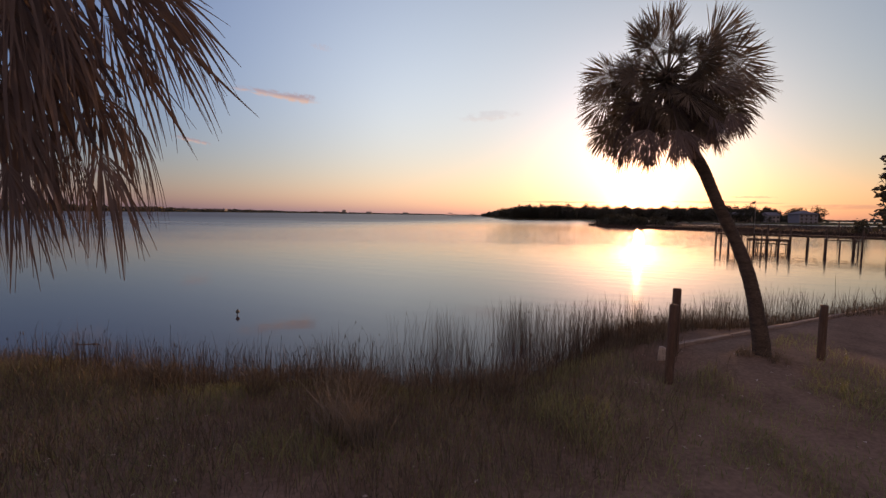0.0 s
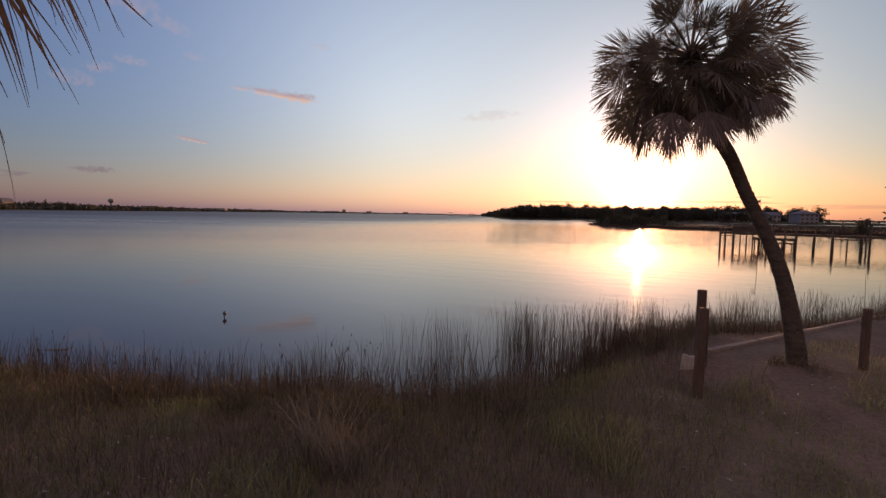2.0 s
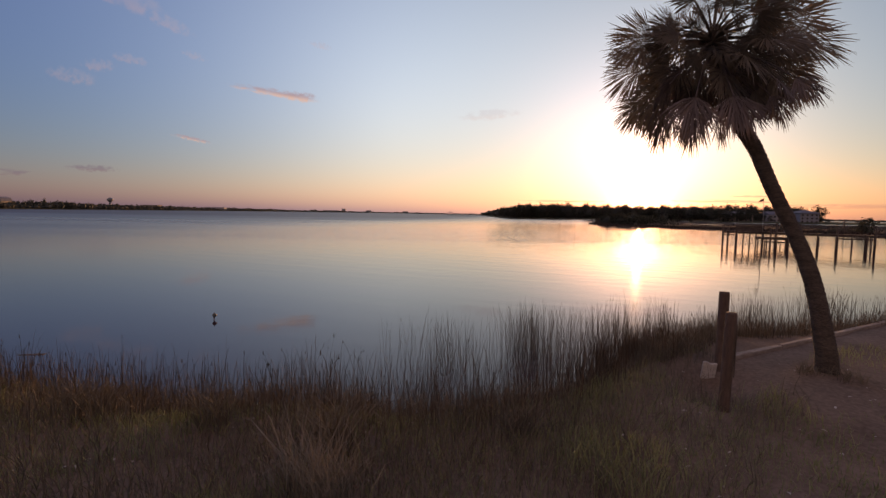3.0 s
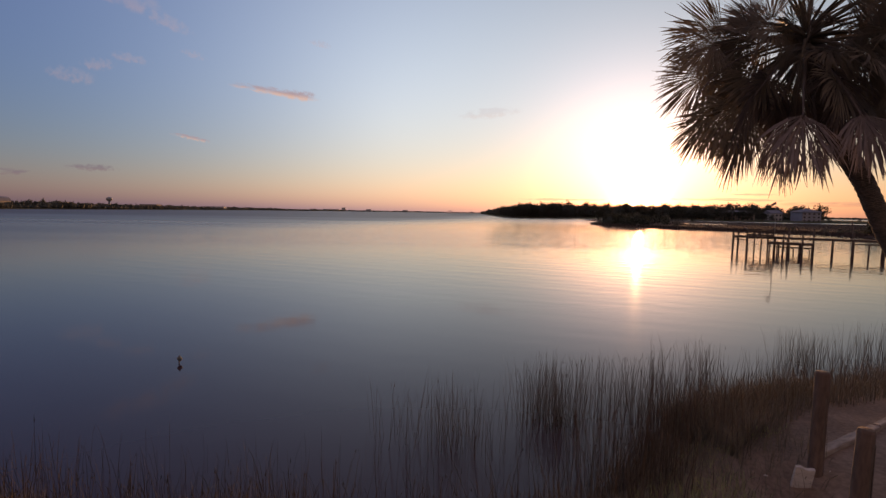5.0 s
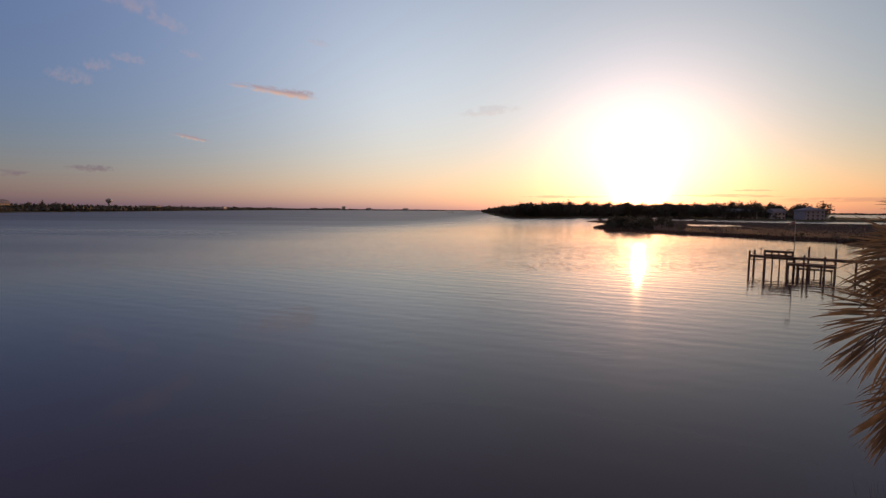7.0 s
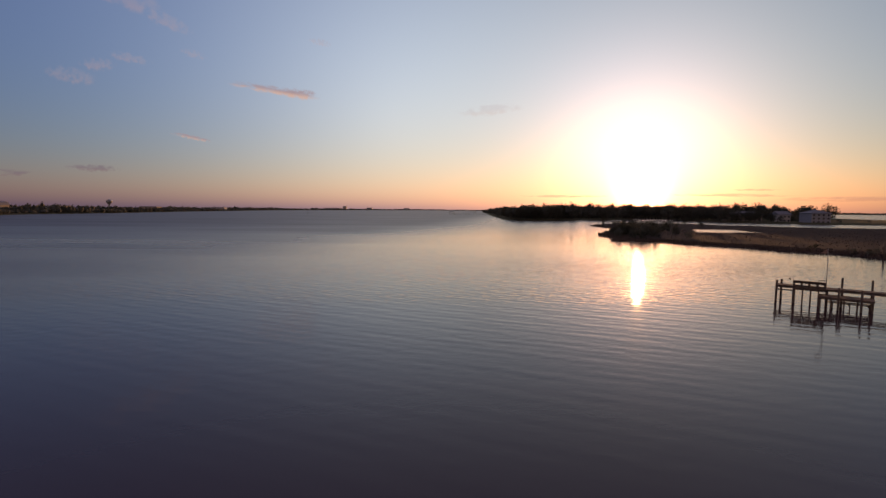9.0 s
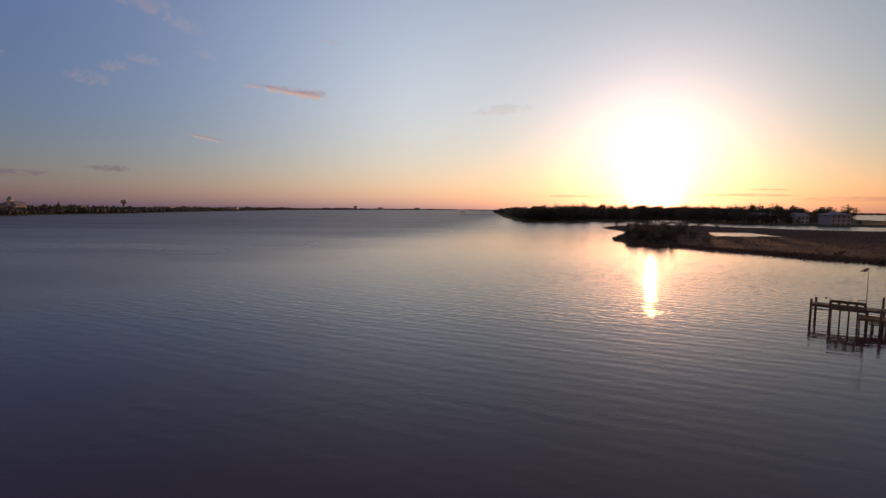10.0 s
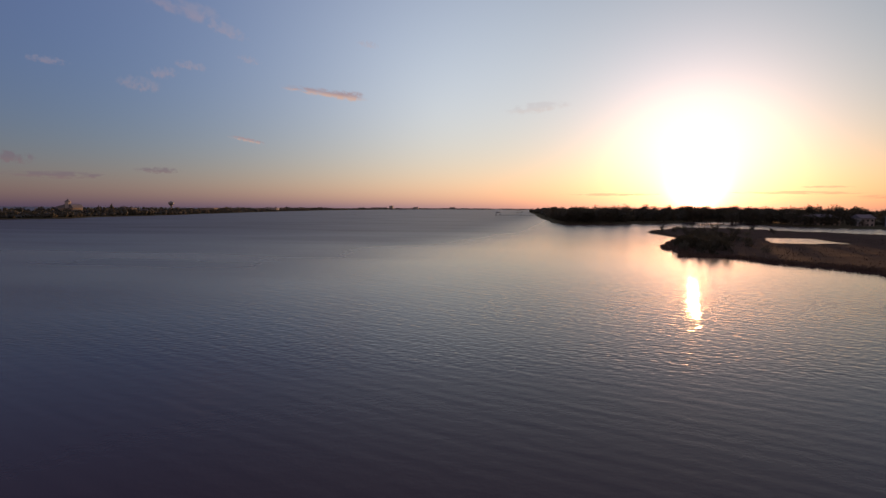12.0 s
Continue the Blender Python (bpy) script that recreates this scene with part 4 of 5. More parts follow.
def shaggy_palm():
    rng = random.Random(17)
    bx, by, bz = -2.95, 2.3, 0.72
    root = thing("palm_tree", pose(bx, by, bz), "shaggy cabbage palm with hanging dry fronds on the bank", "palm tree")
    palm_trunk(root, [(0, 0, -0.6), (0, 0, 0.2), (0.05, 0, 1.6), (0.1, 0, 2.9), (0.12, 0, 4.35)], [0.30, 0.24, 0.19, 0.19, 0.22], 6)
    hub = Vector((0.12, 0, 4.4))
    # where each stalk ends, the fan's length, its half spread in degrees, and how strongly it hangs
    for x, y, z, fan, spread, hang in ((1.44, 0.05, 3.44, 0.70, 46, 0.55), (1.16, 0.25, 3.38, 0.65, 60, 1.0), (1.24, -0.15, 3.25, 0.50, 46, 1.6), (1.47, 0.15, 3.54, 0.62, 50, 0.45),
                                       (1.38, 0.05, 2.92, 0.62, 44, 2.1), (1.1, 0.25, 2.99, 0.65, 50, 2.2), (1.17, -0.05, 2.77, 0.62, 45, 2.5), (1.40, -0.15, 2.64, 0.54, 42, 2.4), (0.95, 0.05, 2.93, 0.77, 50, 2.5),
                                       (0.72, 0.25, 3.22, 0.82, 50, 2.2), (0.89, -0.05, 2.88, 0.77, 46, 2.5), (0.92, 0.15, 3.32, 0.74, 50, 1.8), (0.98, -0.1, 3.28, 0.79, 50, 2.0), (0.62, 0.15, 3.11, 0.82, 50, 2.2),
                                       (0.72, -0.05, 2.83, 0.79, 46, 2.5), (0.91, 0.3, 3.29, 0.69, 50, 1.8), (1.1, 0.15, 2.62, 0.49, 38, 2.5), (0.79, 0.25, 2.63, 0.49, 40, 2.5), (0.99, -0.15, 2.58, 0.51, 40, 2.5),
                                       (0.56, 0.15, 2.58, 0.49, 40, 2.5), (1.05, 0.1, 3.75, 0.8, 60, 1.0), (0.8, -0.1, 3.7, 0.8, 60, 1.3), (0.6, 0.2, 3.65, 0.85, 60, 1.8), (1.2, 0.2, 3.7, 0.75, 60, 0.9),
                                       (0.45, 0.0, 3.5, 0.85, 55, 2.0), (0.75, 0.3, 3.55, 0.8, 55, 1.8), (1.1, -0.2, 3.6, 0.75, 55, 1.2), (0.4, 0.25, 3.2, 0.8, 50, 2.3), (0.85, 0.05, 3.5, 0.8, 58, 1.7)):
        dead = hang > 1.5
        palm_frond(root, hub, (x, y, z), fan * rng.uniform(0.92, 1.05) * (1.0 if dead else 1.1), rng, DEAD_FROND, hang, spread, rng.uniform(-40, 40), "dead_frond" if dead else "frond",
                   "dry brown hanging frond" if dead else "", 25, 0.95, (0.26, 0.46), 0.22)
    n = 44
    for i in range(n):
        k = (i + 0.5) / n
        el, az = 80 - 145 * k ** 0.85 + rng.uniform(-6, 6), 137.5 * i + rng.uniform(-12, 12)
        d = heading(az, el)
        if d.y > 0.38 or d.x > 0.45:
            continue
        dead = el < -30
        palm_frond(root, hub, hub + d * rng.uniform(0.85, 1.15), rng.uniform(0.55, 0.75), rng, DEAD_FROND if dead else FROND, 2.2 if dead else 0.5 + 0.7 * k, 50 if dead else 110, rng.uniform(-50, 50),
                   "dead_frond" if dead else "frond", "dry brown hanging frond" if dead else "", 40, 0.9, (0.4, 0.6), 0.15)


leaning_palm()
shaggy_palm()


# ---- things on the bank ----
def round_post(x, y, top, r, lean, seed, label):
    rng = random.Random(seed)
    z = ground_z(x, y)
    root = thing("wooden_post", pose(x, y, z), label, "post", "posts on the bank")
    bm = bmesh.new()
    h = top - z
    zs = [-0.4, 0.0, h * 0.33, h * 0.66, h - 0.03, h, h + 0.004]
    tube(bm, [(lean[0] * k, lean[1] * k, k) for k in zs], [r * 1.03, r * 1.02, r, r * 0.99, r * 0.98, r * 0.9, r * 0.4], 18, wobble=0.03, rng=rng)
    part("shaft", bm, OLD_WOOD, root)
    bm = bmesh.new()
    for k in range(5):
        a = rng.uniform(0, 6.28)
        p = Vector((lean[0] * h + math.cos(a) * r * 0.96, lean[1] * h + math.sin(a) * r * 0.96, 0))
        box(bm, p + Vector((-0.004, -0.004, h * 0.35)), p + Vector((0.004, 0.004, h * rng.uniform(0.7, 0.97))))
    part("split", bm, PIER_WOOD, root, "dark drying crack")


round_post(4.283, 8.568, 1.827, 0.075, (0.0, 0.0), 1, "upright weathered round post at the corner of the edging")
round_post(3.535, 7.20, 1.785, 0.066, (0.025, 0.0), 2, "shorter weathered post leaning beside the taller one")
round_post(6.62, 8.12, 1.645, 0.062, (0.0, 0.0), 3, "low dark wooden post on the bare lawn")


def timber(a, b, za, zb, w=0.11, h=0.15, seed=1, wood=None, label="long grey weathered edging timber lying on the bank"):
    rng = random.Random(seed)
    d = Vector((b[0] - a[0], b[1] - a[1], zb - za))
    root_m = Matrix.Translation((a[0], a[1], za)) @ d.to_track_quat("X", "Z").to_matrix().to_4x4()
    bm = bmesh.new()
    n, L = 9, d.length
    for i in range(n):
        x = L * i / (n - 1)
        j = [rng.uniform(-0.008, 0.008) for _ in range(4)]
        ring = [(-w / 2 + j[0], -h), (w / 2 + j[1], -h), (w / 2 + j[2], -0.012), (w / 2 - 0.012, j[3]), (-w / 2 + 0.012, j[0]), (-w / 2, -0.012)]
        vs = [bm.verts.new((x, p, q)) for p, q in ring]
        if i:
            for k in range(6):
                bm.faces.new((old[k], old[(k + 1) % 6], vs[(k + 1) % 6], vs[k]))
        else:
            bm.faces.new(vs[::-1])
        old = vs
    bm.faces.new(old)
    bmesh.ops.recalc_face_normals(bm, faces=bm.faces)
    ob = new("edging_timber", mesh_of("edging_timber", bm, wood or GREY_BOARD))
    ob.matrix_world = root_m
    return tagged(ob, label, "timber", "timbers along the bank")


timber((4.45, 8.80), (5.93, 9.62), 0.755, 0.745, w=0.11, h=0.2, seed=1)
timber((5.97, 9.645), (9.55, 11.66), 0.745, 0.73, w=0.10, h=0.2, seed=2)
timber((9.6, 11.69), (13.2, 13.70), 0.73, 0.69, h=0.2, seed=3)
timber((13.25, 13.73), (17.2, 15.7), 0.69, 0.66, h=0.2, seed=4)
timber((-15.5, 9.5), (-7.9, 10.75), -0.02, 0.0, w=0.14, h=0.16, seed=6, wood=PIER_WOOD, label="dark waterlogged timber lying at the water's edge")


def pale_board():
    """A short split plank end, standing in the hollow at the corner of the edging."""
    rng = random.Random(71)
    bm = bmesh.new()
    n, w, t = 7, 0.19, 0.035
    rows = []
    for i in range(n):
        x = -w / 2 + w * i / (n - 1)
        low, high = -0.02 - (0.10 if i > 3 else 0.0) - rng.uniform(0, 0.05), 0.34 + rng.uniform(-0.012, 0.012)
        rows.append([bm.verts.new((x, y, z)) for y, z in ((-t / 2, low), (t / 2, low + 0.01), (t / 2, high), (-t / 2, high - 0.006))])
    for a, b in zip(rows, rows[1:]):
        for k in range(4):
            bm.faces.new((a[k], b[k], b[(k + 1) % 4], a[(k + 1) % 4]))
    bm.faces.new(rows[0][::-1])
    bm.faces.new(rows[-1])
    bmesh.ops.recalc_face_normals(bm, faces=bm.faces)
    ob = new("plank", mesh_of("plank", bm, BLEACHED))
    ob.matrix_world = pose(4.02, 8.46, 0.44, 8, 5, -14)
    tagged(ob, "short pale split plank leaning at the corner of the edging", "plank")


pale_board()


def litter():
    """Fallen dry leaves and bark scraps scattered over the lawn."""
    rng = random.Random(44)
    verts, faces = [], []
    for _ in range(420):
        x, y = rng.uniform(-4, 9.5), rng.uniform(2.2, 8.6)
        z = ground_z(x, y) + rng.uniform(0.01, 0.06)
        a, s, m = rng.uniform(0, 6.283), rng.uniform(0.012, 0.035), len(verts)
        u, w = Vector((math.cos(a), math.sin(a), rng.uniform(-0.3, 0.3))) * s, Vector((-math.sin(a), math.cos(a), rng.uniform(-0.4, 0.4))) * s * 0.45
        c = Vector((x, y, z))
        verts += [tuple(c + u), tuple(c + w + Vector((0, 0, s * 0.2))), tuple(c - u), tuple(c - w + Vector((0, 0, s * 0.2)))]
        faces.append((m, m + 1, m + 2, m + 3))
    return tagged(sheet("leaf_litter", verts, faces, BLEACHED), "pale dry leaves and scraps scattered on the grass", "leaves", kind="stuff")


litter()


def crab_float():
    root = thing("crab_float", pose(-6.10, 14.02, 0.0, 0, 0, 20), "small dull grey-green float tied to a thin stake in the water", "buoy")
    bm = bmesh.new()
    prof = [(0.015, -0.055), (0.032, -0.045), (0.052, -0.02), (0.057, 0.005), (0.046, 0.032), (0.023, 0.048), (0.013, 0.052)]
    tube(bm, [(0.004 * k, 0, 0.11 + z) for k, (r, z) in enumerate(prof)], [r for r, z in prof], 16, wobble=0.04, rng=random.Random(3))
    part("float", bm, FLOAT_PAINT, root)
    bm = bmesh.new()
    tube(bm, [(0, 0, -1.0), (0, 0, 0.08), (0.01, 0, 0.19)], [0.014, 0.013, 0.010], 8)
    part("stake", bm, OLD_WOOD, root)


crab_float()


# ---- pier ----
def pier():
    ax = math.degrees(math.atan2(-0.65, 0.76))
    root = thing("pier", pose(32.1, 55.7, 0, 0, 0, ax), "old dark wooden fishing pier on round piles", "pier")
    rng = random.Random(33)

    def pile(x, y, top, r=0.12, lean=0.0):
        bm = bmesh.new()
        tube(bm, [(x, y, -1.2), (x + lean * 0.5, y, top * 0.5), (x + lean, y, top - 0.03), (x + lean, y, top)], [r * 1.06, r, r, r * 0.8], 12, wobble=0.03, rng=rng)
        part("piling", bm, PIER_WOOD, root)

    def boards(x0, x1, y0, y1, z, across=True):
        bm = bmesh.new()
        w = 0.14
        if across:
            k = x0
            while k < x1:
                box(bm, (k, y0 + rng.uniform(-0.03, 0.03), z - 0.04), (k + w - 0.012, y1 + rng.uniform(-0.03, 0.03), z + rng.uniform(-0.006, 0.006)))
                k += w
        else:
            k = y0
            while k < y1:
                box(bm, (x0, k, z - 0.04), (x1, k + w - 0.012, z + rng.uniform(-0.006, 0.006)))
                k += w
        tagged(part("decking", bm, PIER_WOOD, root), kind="stuff")

    def beam(a, b, t=0.09, hgt=0.2):
        bm = bmesh.new()
        d = Vector(b) - Vector(a)
        box(bm, (0, -t / 2, -hgt / 2), (d.length, t / 2, hgt / 2), 0.008, Matrix.Translation(a) @ d.to_track_quat("X", "Z").to_matrix().to_4x4())
        part("beam", bm, PIER_WOOD, root)

    # main walkway: local x runs to the shore, negative y is the side towards the near bank
    Z = 1.55
    boards(0.0, 44.0, 0.0, 1.3, Z)
    for y in (0.08, 1.22):
        beam((0.0, y, Z - 0.14), (44.0, y, Z - 0.14))
    pile(0.0, -0.08, 2.02, 0.10)
    pile(0.25, 1.42, 1.98, 0.10)
    beam((0.05, -0.05, Z - 0.42), (1.35, -0.05, Z - 0.42), 0.06, 0.12)
    for x, front, back in ((4.9, 1.4, 2.55), (7.0, 1.4, 2.5), (8.5, 1.45, 1.4), (10.1, 1.45, 2.2), (12.3, 1.4, 1.4), (12.9, 2.2, 1.4), (14.8, 1.4, 2.3), (17.0, 2.1, 1.4),
                           (19.4, 1.4, 2.3), (21.8, 2.2, 1.4), (24.2, 1.4, 1.4), (26.6, 1.4, 2.3), (29.0, 2.2, 1.4), (31.4, 1.4, 1.4), (33.8, 1.4, 2.2), (36.2, 1.4, 1.4)):
        pile(x, -0.06, front, 0.09, rng.uniform(-0.04, 0.04))
        pile(x + rng.uniform(-0.1, 0.1), 1.38, back, 0.09)
        beam((x, -0.2, Z - 0.33), (x, 1.5, Z - 0.33), 0.07, 0.16)
    # fishing platform, with a slotted bench back along its front
    boards(1.4, 3.9, -0.75, 0.0, Z + 0.01)
    for y in (-0.68, -0.1):
        beam((1.4, y, Z - 0.14), (3.9, y, Z - 0.14))
    for x, r in ((1.42, 0.12), (2.08, 0.065), (2.68, 0.065), (3.26, 0.065), (3.85, 0.11)):
        pile(x, -0.72, 1.46, r)
    bench = new("bench_back")
    bench.parent = root
    for z0, z1 in ((1.58, 1.80), (1.96, 2.16)):
        bm = bmesh.new()
        box(bm, (1.36, -0.80, z0), (3.75, -0.75, z1), 0.006)
        part("rail", bm, PIER_WOOD, bench)
    for x in (1.40, 1.98, 2.56, 3.14, 3.70):
        bm = bmesh.new()
        box(bm, (x - 0.09, -0.83, 1.54), (x + 0.09, -0.74, 2.15), 0.006)
        part("upright", bm, PIER_WOOD, bench)
    bm = bmesh.new()
    box(bm, (1.34, -0.90, 2.16), (3.78, -0.62, 2.20), 0.008)
    part("cap_board", bm, PIER_WOOD, bench)
    boards(3.3, 4.4, -1.0, 0.0, Z + 0.06)
    # lower landing and the boat cradle
    boards(3.3, 7.1, -1.9, -0.15, 1.06, False)
    for y in (-1.85, -0.25):
        beam((3.3, y, 0.94), (7.1, y, 0.94), 0.08, 0.22)
    for x in (3.4, 4.2, 5.1, 6.0, 7.0):
        pile(x, -1.8, 0.98, 0.06)
        pile(x, -0.3, 0.98, 0.06)
    pile(4.7, -2.05, 2.0, 0.08)
    pile(6.25, -2.05, 1.95, 0.09)
    for y in (-1.5, -0.7):
        beam((4.0, y, 0.55), (6.9, y, 0.55), 0.09, 0.09)
    for x in (4.2, 5.4, 6.7):
        beam((x, -1.7, 0.48), (x, -0.5, 0.48), 0.08, 0.10)
        pile(x + 0.1, -1.1, 0.45, 0.05)
    for x in (10.0, 11.2, 12.6):
        pile(x, -1.0, 1.22, 0.07)
        beam((x, -1.05, 1.1), (x, 0.0, 1.1), 0.06, 0.12)
    beam((10.0, -1.0, 1.15), (12.9, -1.0, 1.15), 0.07, 0.12)
    # flag pole, hand rail and a gooseneck lamp
    bm = bmesh.new()
    tube(bm, [(3.75, -0.25, Z), (3.75, -0.25, 3.4), (3.70, -0.27, 5.25)], [0.035, 0.028, 0.018], 10)
    pole = part("flag_pole", bm, METAL, root, "thin grey metal flag pole")
    bm = bmesh.new()                                       # a worn flag, hanging in folds from the top of the pole
    rows = []
    for i in range(10):
        k = i / 9
        x, y, z = 3.70 - 0.50 * k ** 0.8, -0.27 + 0.05 * math.sin(9 * k), 5.22 - 0.34 * k
        drop = 0.24 + 0.06 * math.sin(7 * k) - (0.16 * rng.random() if i > 5 else 0.0)
        rows.append([bm.verts.new((x + 0.02 * math.sin(11 * k + 2 * q), y + 0.04 * math.sin(8 * k + 3 * q), z - drop * q / 3)) for q in range(4)])
    for p, q in zip(rows, rows[1:]):
        for k in range(3):
            bm.faces.new((p[k], p[k + 1], q[k + 1], q[k]))
    bmesh.ops.solidify(bm, geom=bm.faces[:], thickness=0.006)
    part("flag", bm, FLAG, pole, "small limp worn flag")
    for a, b in (((3.2, -0.2, Z), (3.2, -0.2, 2.3)), ((3.2, -0.2, 2.28), (3.8, -0.2, 2.34))):
        beam(a, b, 0.05, 0.06)
    bm = bmesh.new()
    tube(bm, [(1.36, -0.7, 2.15), (1.34, -0.7, 2.32), (1.28, -0.7, 2.42), (1.18, -0.7, 2.44), (1.08, -0.7, 2.38)], [0.022, 0.02, 0.018, 0.018, 0.016], 8)
    lamp = part("lamp_arm", bm, METAL, root)
    bm = bmesh.new()
    tube(bm, [(1.08, -0.7, 2.40), (1.06, -0.7, 2.34), (1.04, -0.7, 2.24)], [0.03, 0.07, 0.10], 12)
    part("lamp_head", bm, DARK_RUBBER, lamp)


pier()


def channel_pile(x, y, top, label):
    root = thing("mooring_pile", pose(x, y, 0), label, "pile", "piles in the bay")
    bm = bmesh.new()
    tube(bm, [(0, 0, -1.2), (0, 0, top * 0.5), (0, 0, top)], [0.16, 0.15, 0.12], 12, wobble=0.03)
    part("shaft", bm, PIER_WOOD, root)


channel_pile(82.5, 99.0, 3.2, "dark leaning pile at the edge of the marsh")
channel_pile(-452, 815, 3.5, "lone dark pile in the water off the far shore")
channel_pile(-215, 760, 2.6, "lone dark pile in the water off the far shore")


# ---- buildings ----
def building(name, x, y, z, turn, w, d, h, storeys, bays, wall, roof_h, label, hip=True, flat=False):
    root = thing(name, pose(x, y, z, 0, 0, turn), label, "building", "buildings on the shores")
    bm = bmesh.new()
    box(bm, (-w / 2, -d / 2, -0.6), (w / 2, d / 2, h), 0.05)
    part("wall", bm, wall, root)
    bm = bmesh.new()
    o = 0.7
    if flat:
        box(bm, (-w / 2 - 0.2, -d / 2 - 0.2, h), (w / 2 + 0.2, d / 2 + 0.2, h + 0.6), 0.05)
    else:
        inset = d / 2 if hip else 0.0
        base = [(-w / 2 - o, -d / 2 - o, h), (w / 2 + o, -d / 2 - o, h), (w / 2 + o, d / 2 + o, h), (-w / 2 - o, d / 2 + o, h)]
        vs = [bm.verts.new(p) for p in base] + [bm.verts.new((p[0], p[1], h + 0.25)) for p in base]
        r1, r2 = bm.verts.new((-w / 2 - o + inset, 0, h + roof_h)), bm.verts.new((w / 2 + o - inset, 0, h + roof_h))
        bm.faces.new(vs[3::-1])
        for k in range(4):
            bm.faces.new((vs[k], vs[(k + 1) % 4], vs[4 + (k + 1) % 4], vs[4 + k]))
        bm.faces.new((vs[4], vs[5], r2, r1))
        bm.faces.new((vs[6], vs[7], r1, r2))
        bm.faces.new((vs[5], vs[6], r2))
        bm.faces.new((vs[7], vs[4], r1))
    part("roof", bm, ROOF, root)
    frame_me = glass_me = None
    for s in range(storeys):
        for b in range(bays):
            px, pz = -w / 2 + w * (b + 0.5) / bays, h * (s + 0.52) / storeys
            if frame_me is None:
                ww, wh = min(1.5, w / bays * 0.5), h / storeys * 0.48
                bm = bmesh.new()
                for q0, q1 in (((-ww / 2 - 0.12, -0.1, -wh / 2 - 0.12), (ww / 2 + 0.12, 0.05, -wh / 2)), ((-ww / 2 - 0.12, -0.1, wh / 2), (ww / 2 + 0.12, 0.05, wh / 2 + 0.12)),
                               ((-ww / 2 - 0.12, -0.1, -wh / 2), (-ww / 2, 0.05, wh / 2)), ((ww / 2, -0.1, -wh / 2), (ww / 2 + 0.12, 0.05, wh / 2))):
                    box(bm, q0, q1)
                frame_me = mesh_of("window", bm, WALL_WHITE)
                bm = bmesh.new()
                box(bm, (-ww / 2, -0.04, -wh / 2), (ww / 2, 0.02, wh / 2))
                glass_me = mesh_of("pane", bm, GLASS)
            win = new("window", frame_me)
            win.parent = root
            win.location = (px, -d / 2 - 0.03, pz)
            pane = new("pane", glass_me)
            pane.parent = win
    return root


building("apartment_building", 272, 360, 0.4, -6, 13, 14, 7.4, 3, 4, WALL_BLUE, 3.0, "long blue-grey waterfront apartment building with a hipped roof")
building("apartment_building", 246, 404, 0.4, -3, 26, 11, 6.0, 2, 7, WALL_CREAM, 2.6, "cream waterfront apartment building among trees")
building("house", 264, 384, 0.6, 0, 9, 9, 6.0, 2, 3, WALL_WHITE, 2.8, "white two-storey house among the trees", hip=False)

# far shore
for bx, by, bw, bd, bh, bst, bb, bwall, blabel, bflat in (
        (-513, 650, 14, 12, 8.2, 3, 4, WALL_CREAM, "square flat-roofed block above the far trees", True),
        (-552, 905, 32, 16, 8.4, 3, 7, WALL_CREAM, "long flat-roofed block on the far shore", True),
        (-627, 1310, 62, 18, 8.0, 3, 9, WALL_WHITE, "long pale flat-roofed block on the far shore", True),
        (-565, 742, 17, 10, 3.6, 1, 4, WALL_WHITE, "small white waterfront house on the far shore", False),
        (-703, 3010, 100, 20, 11.0, 3, 10, WALL_WHITE, "low wide block on the horizon", True),
        (-626, 3020, 22, 18, 22.0, 9, 3, WALL_WHITE, "tall tower block on the horizon", True),
        (-512, 3300, 36, 18, 15.0, 6, 4, WALL_WHITE, "mid-height block on the horizon", True),
        (-318, 4060, 46, 20, 16.0, 6, 5, WALL_WHITE, "wide block on the horizon", True)):
    building("apartment_building" if bflat else "house", bx, by, 0.8, 0, bw, bd, bh, bst, bb, bwall, 2.6, blabel, hip=False, flat=bflat)


def gabled_hall():
    root = thing("gabled_hall", pose(-581, 628, 0.8, 0, 0, 0), "pale hall with a long sweeping roof and a pointed tower", "building", "buildings on the shores")
    bm = bmesh.new()
    box(bm, (-14, -8, -0.6), (9, 8, 8.5), 0.05)
    part("wall", bm, WALL_CREAM, root)
    bm = bmesh.new()
    prof = [(-27, 8.5), (-16, 10.3), (-6, 12.6), (0, 14.4), (6.5, 13.2), (8.2, 11.6), (9.6, 8.6)]
    a = [bm.verts.new((x, -8.6, z)) for x, z in prof]
    b = [bm.verts.new((x, 8.6, z)) for x, z in prof]
    for k in range(len(prof) - 1):
        bm.faces.new((a[k], a[k + 1], b[k + 1], b[k]))
    bm.faces.new(a[::-1])
    bm.faces.new(b)
    part("roof", bm, ROOF, root)
    bm = bmesh.new()
    box(bm, (-1.8, -9.2, 8.0), (3.2, -4.2, 17.0), 0.05)
    tower = part("tower", bm, WALL_WHITE, root)
    bm = bmesh.new()
    tube(bm, [(0.7, -6.7, 17.0), (0.7, -6.7, 17.3), (0.7, -6.7, 19.6), (0.7, -6.7, 21.4)], [3.9, 3.9, 1.2, 0.15], 4)
    part("tower_roof", bm, ROOF, tower)


gabled_hall()


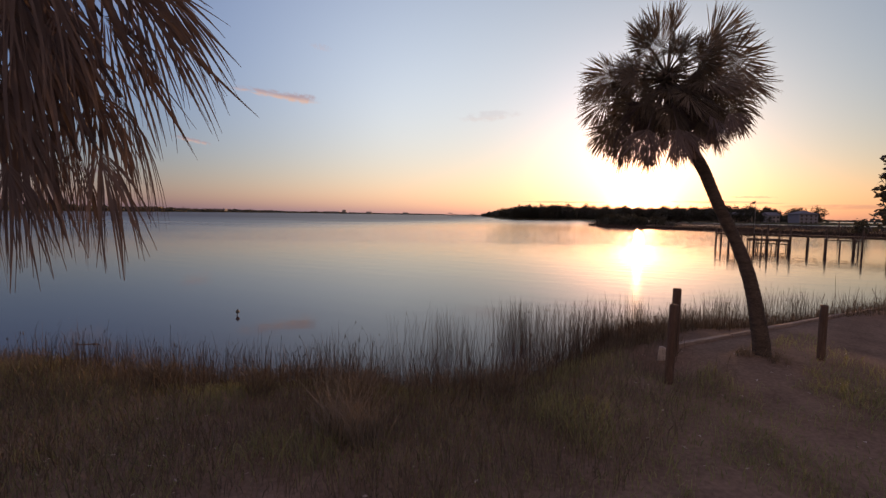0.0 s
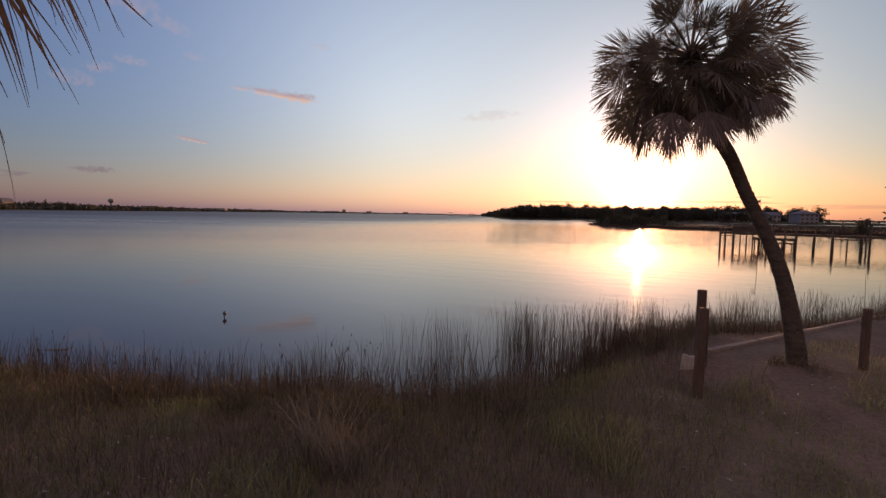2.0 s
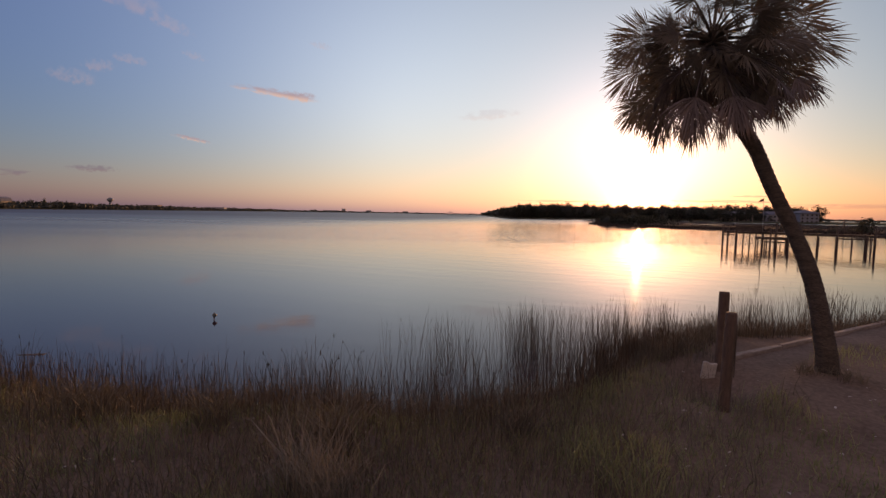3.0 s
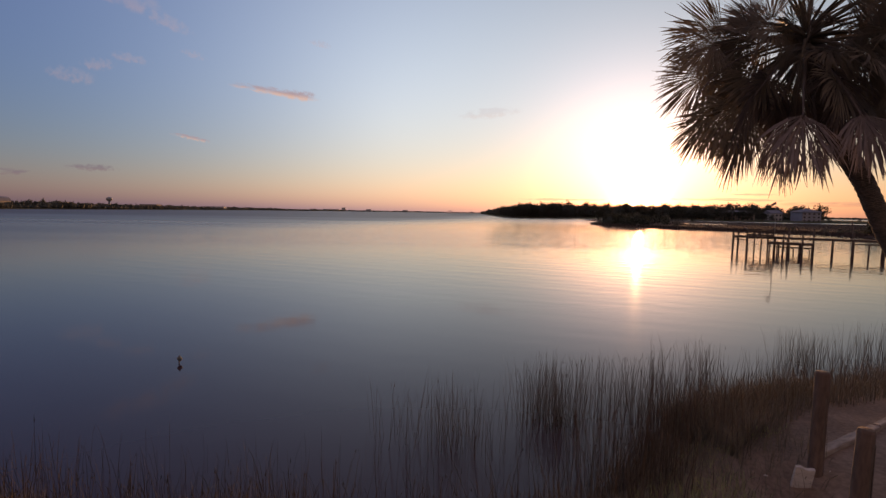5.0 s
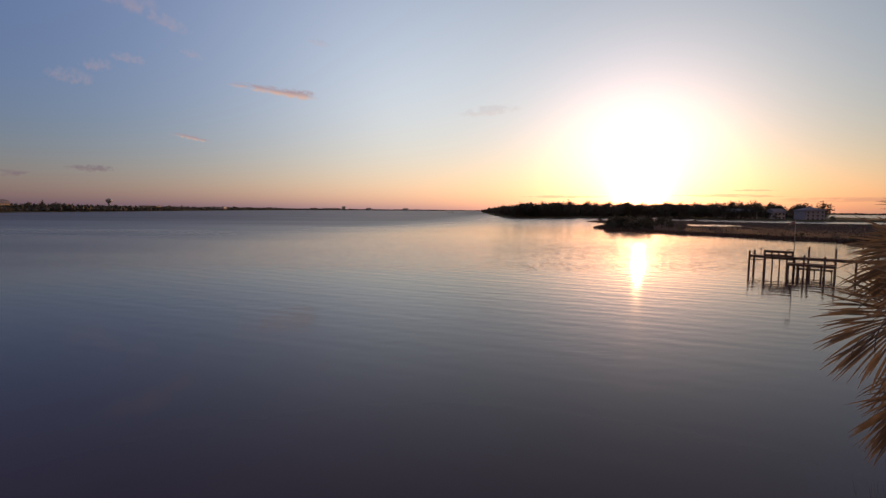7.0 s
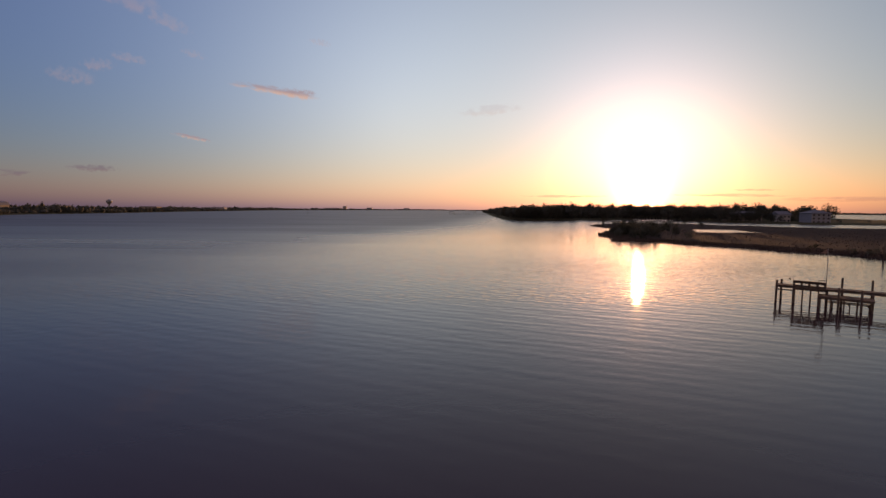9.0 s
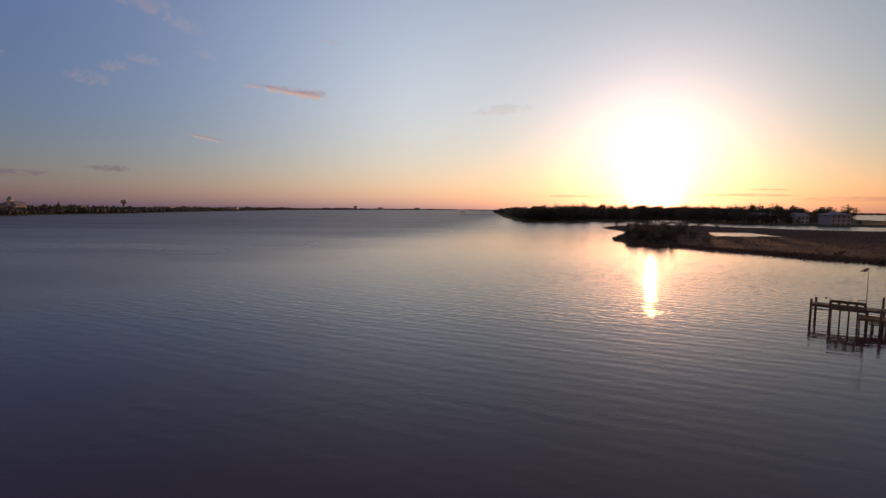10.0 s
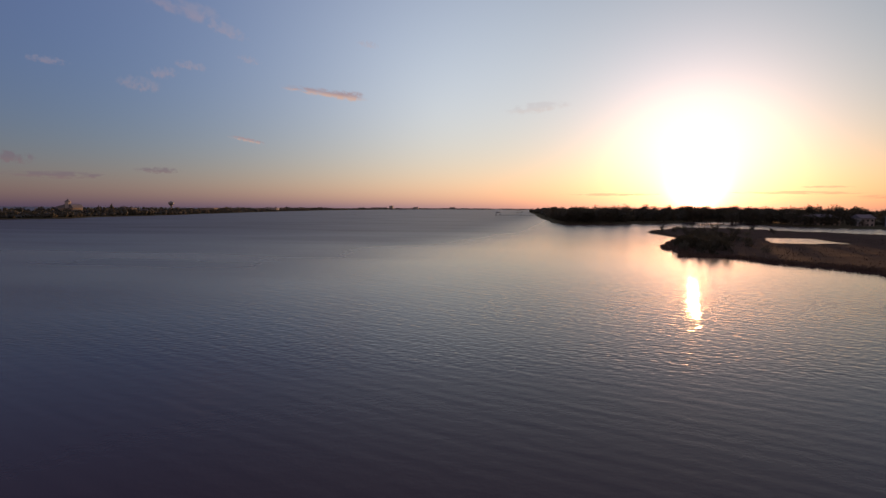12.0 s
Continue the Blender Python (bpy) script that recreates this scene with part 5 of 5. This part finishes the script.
def water_tower():
    root = thing("water_tower", pose(-626, 900, 0.8), "pale bulb-headed municipal water tower above the trees", "tower")
    bm = bmesh.new()
    tube(bm, [(0, 0, -0.5), (0, 0, 1.5), (0, 0, 6), (0, 0, 13.5)], [3.2, 2.4, 1.7, 1.9], 20)
    part("column", bm, METAL, root)
    bm = bmesh.new()
    prof = [(1.9, 13.0), (3.4, 14.4), (4.8, 15.8), (5.3, 17.4), (5.0, 19.0), (3.6, 20.4), (1.6, 21.2), (0.3, 21.5)]
    tube(bm, [(0, 0, z) for r, z in prof], [r for r, z in prof], 24)
    part("tank", bm, METAL, root)


water_tower()


def boat_house(x, y, w, h, label):
    """A roof on piles out in the water, at the end of a long thin pier."""
    root = thing("boathouse", pose(x, y, 0), label, "boathouse", "boathouses off the point")
    for px in (-w / 2, w / 2):
        for py in (-3, 3):
            bm = bmesh.new()
            tube(bm, [(px, py, -1.0), (px, py, h * 0.5), (px, py, h)], [0.22, 0.2, 0.2], 8)
            part("piling", bm, PIER_WOOD, root)
    bm = bmesh.new()
    a, b = [], []
    for q, z in ((-w / 2 - 0.8, h), (0, h + 1.6), (w / 2 + 0.8, h)):
        a.append(bm.verts.new((q, -4, z)))
        b.append(bm.verts.new((q, 4, z)))
    for k in (0, 1):
        bm.faces.new((a[k], a[k + 1], b[k + 1], b[k]))
    bm.faces.new((a[0], b[0], b[2], a[2]))
    bm.faces.new(a[::-1])
    bm.faces.new(b)
    part("roof", bm, ROOF, root)
    bm = bmesh.new()
    box(bm, (-w / 2 - 0.5, -3.4, 1.3), (w / 2 + 0.5, 3.4, 1.6), 0.03)
    part("deck", bm, PIER_WOOD, root)


boat_house(12.5, 800, 7, 5.2, "open roofed boathouse on piles far out in the bay")
boat_house(75, 1250, 14, 5.0, "wide boathouse on piles off the point")


def long_jetty():
    root = thing("jetty", pose(0, 0, 0), "long thin jetty on piles from the point to the boathouse", "pier")
    bm = bmesh.new()
    box(bm, (16, 796, 1.3), (74, 797.5, 1.55), 0.02)
    part("deck", bm, PIER_WOOD, root)
    for i in range(13):
        bm = bmesh.new()
        tube(bm, [(17 + 4.6 * i, 796.8, -1), (17 + 4.6 * i, 796.8, 1.3), (17 + 4.6 * i, 796.8, 1.9)], [0.22, 0.2, 0.2], 6)
        part("piling", bm, PIER_WOOD, root)


long_jetty()


# ---- clouds ----
def cloud(az, el, wide, high, tilt, material, label):
    """A thin, ragged bank of vapour, kilometres off."""
    far = 4600.0
    verts, faces = [(0, 0, 0)], []
    rings, seg = 5, 28
    for r in range(1, rings + 1):
        for k in range(seg):
            a = 2 * math.pi * k / seg
            verts.append((math.cos(a) * r / rings, math.sin(a) * r / rings, 0.10 * (1 - (r / rings) ** 2)))
    for k in range(seg):
        faces.append((0, 1 + k, 1 + (k + 1) % seg))
        for r in range(rings - 1):
            p, q = 1 + r * seg, 1 + (r + 1) * seg
            faces.append((p + k, q + k, q + (k + 1) % seg, p + (k + 1) % seg))
    ob = sheet("cloud", verts, faces, material, True)
    c = heading(az, el) * far
    half_w, half_h = far * math.tan(radians(wide / 2)), far * math.tan(radians(high / 2))
    ob.matrix_world = look(c, (0, 0, 0)) @ Matrix.Rotation(math.pi, 4, "Y") @ Matrix.Rotation(radians(tilt), 4, "Z") @ Matrix.Diagonal((half_w, half_h, half_w, 1))
    ob.visible_shadow = False
    return tagged(ob, label, "cloud", "clouds", "structure")


for row in ((-19.2, 12.9, 11.0, 1.15, -5), (-16.9, 12.75, 5.8, 1.5, -3), (-27.6, 7.4, 4.6, 0.6, -9)):
    cloud(*row, CLOUD, "small peach-lit streak of evening cloud")
for row in ((-37.4, 12.1, 4.6, 1.8, -4), (-35.4, 13.4, 3.4, 1.5, 8), (-33.2, 19.6, 9.0, 2.4, -9), (-29.4, 18.2, 5.6, 1.7, -15),
            (-14.3, 18.2, 3.0, 1.0, -10), (-27.2, 15.6, 3.0, 1.0, -10), (-32.7, 14.4, 4.2, 1.2, -4), (-44.5, 13.1, 4.0, 0.9, 0), (5.4, 11.6, 9.0, 1.6, 4)):
    cloud(*row, CLOUD_THIN, "faint thin wisp of evening cloud")
for row in ((-36.1, 3.8, 5.0, 0.9, 0), (-44.3, 3.0, 11.0, 0.9, 0), (-47.6, 4.4, 5.0, 1.5, 0)):
    cloud(*row, CLOUD_LOW, "thin blue-mauve streak of cloud over the horizon")
for row in ((13.8, 1.75, 13.0, 0.42, 0), (30.5, 1.8, 14.0, 0.45, -1), (40.5, 1.35, 14.0, 0.6, 0), (33.0, 2.3, 6.0, 0.3, -1)):
    cloud(*row, CLOUD_GLOW, "thin grey-mauve streak of cloud over the horizon")
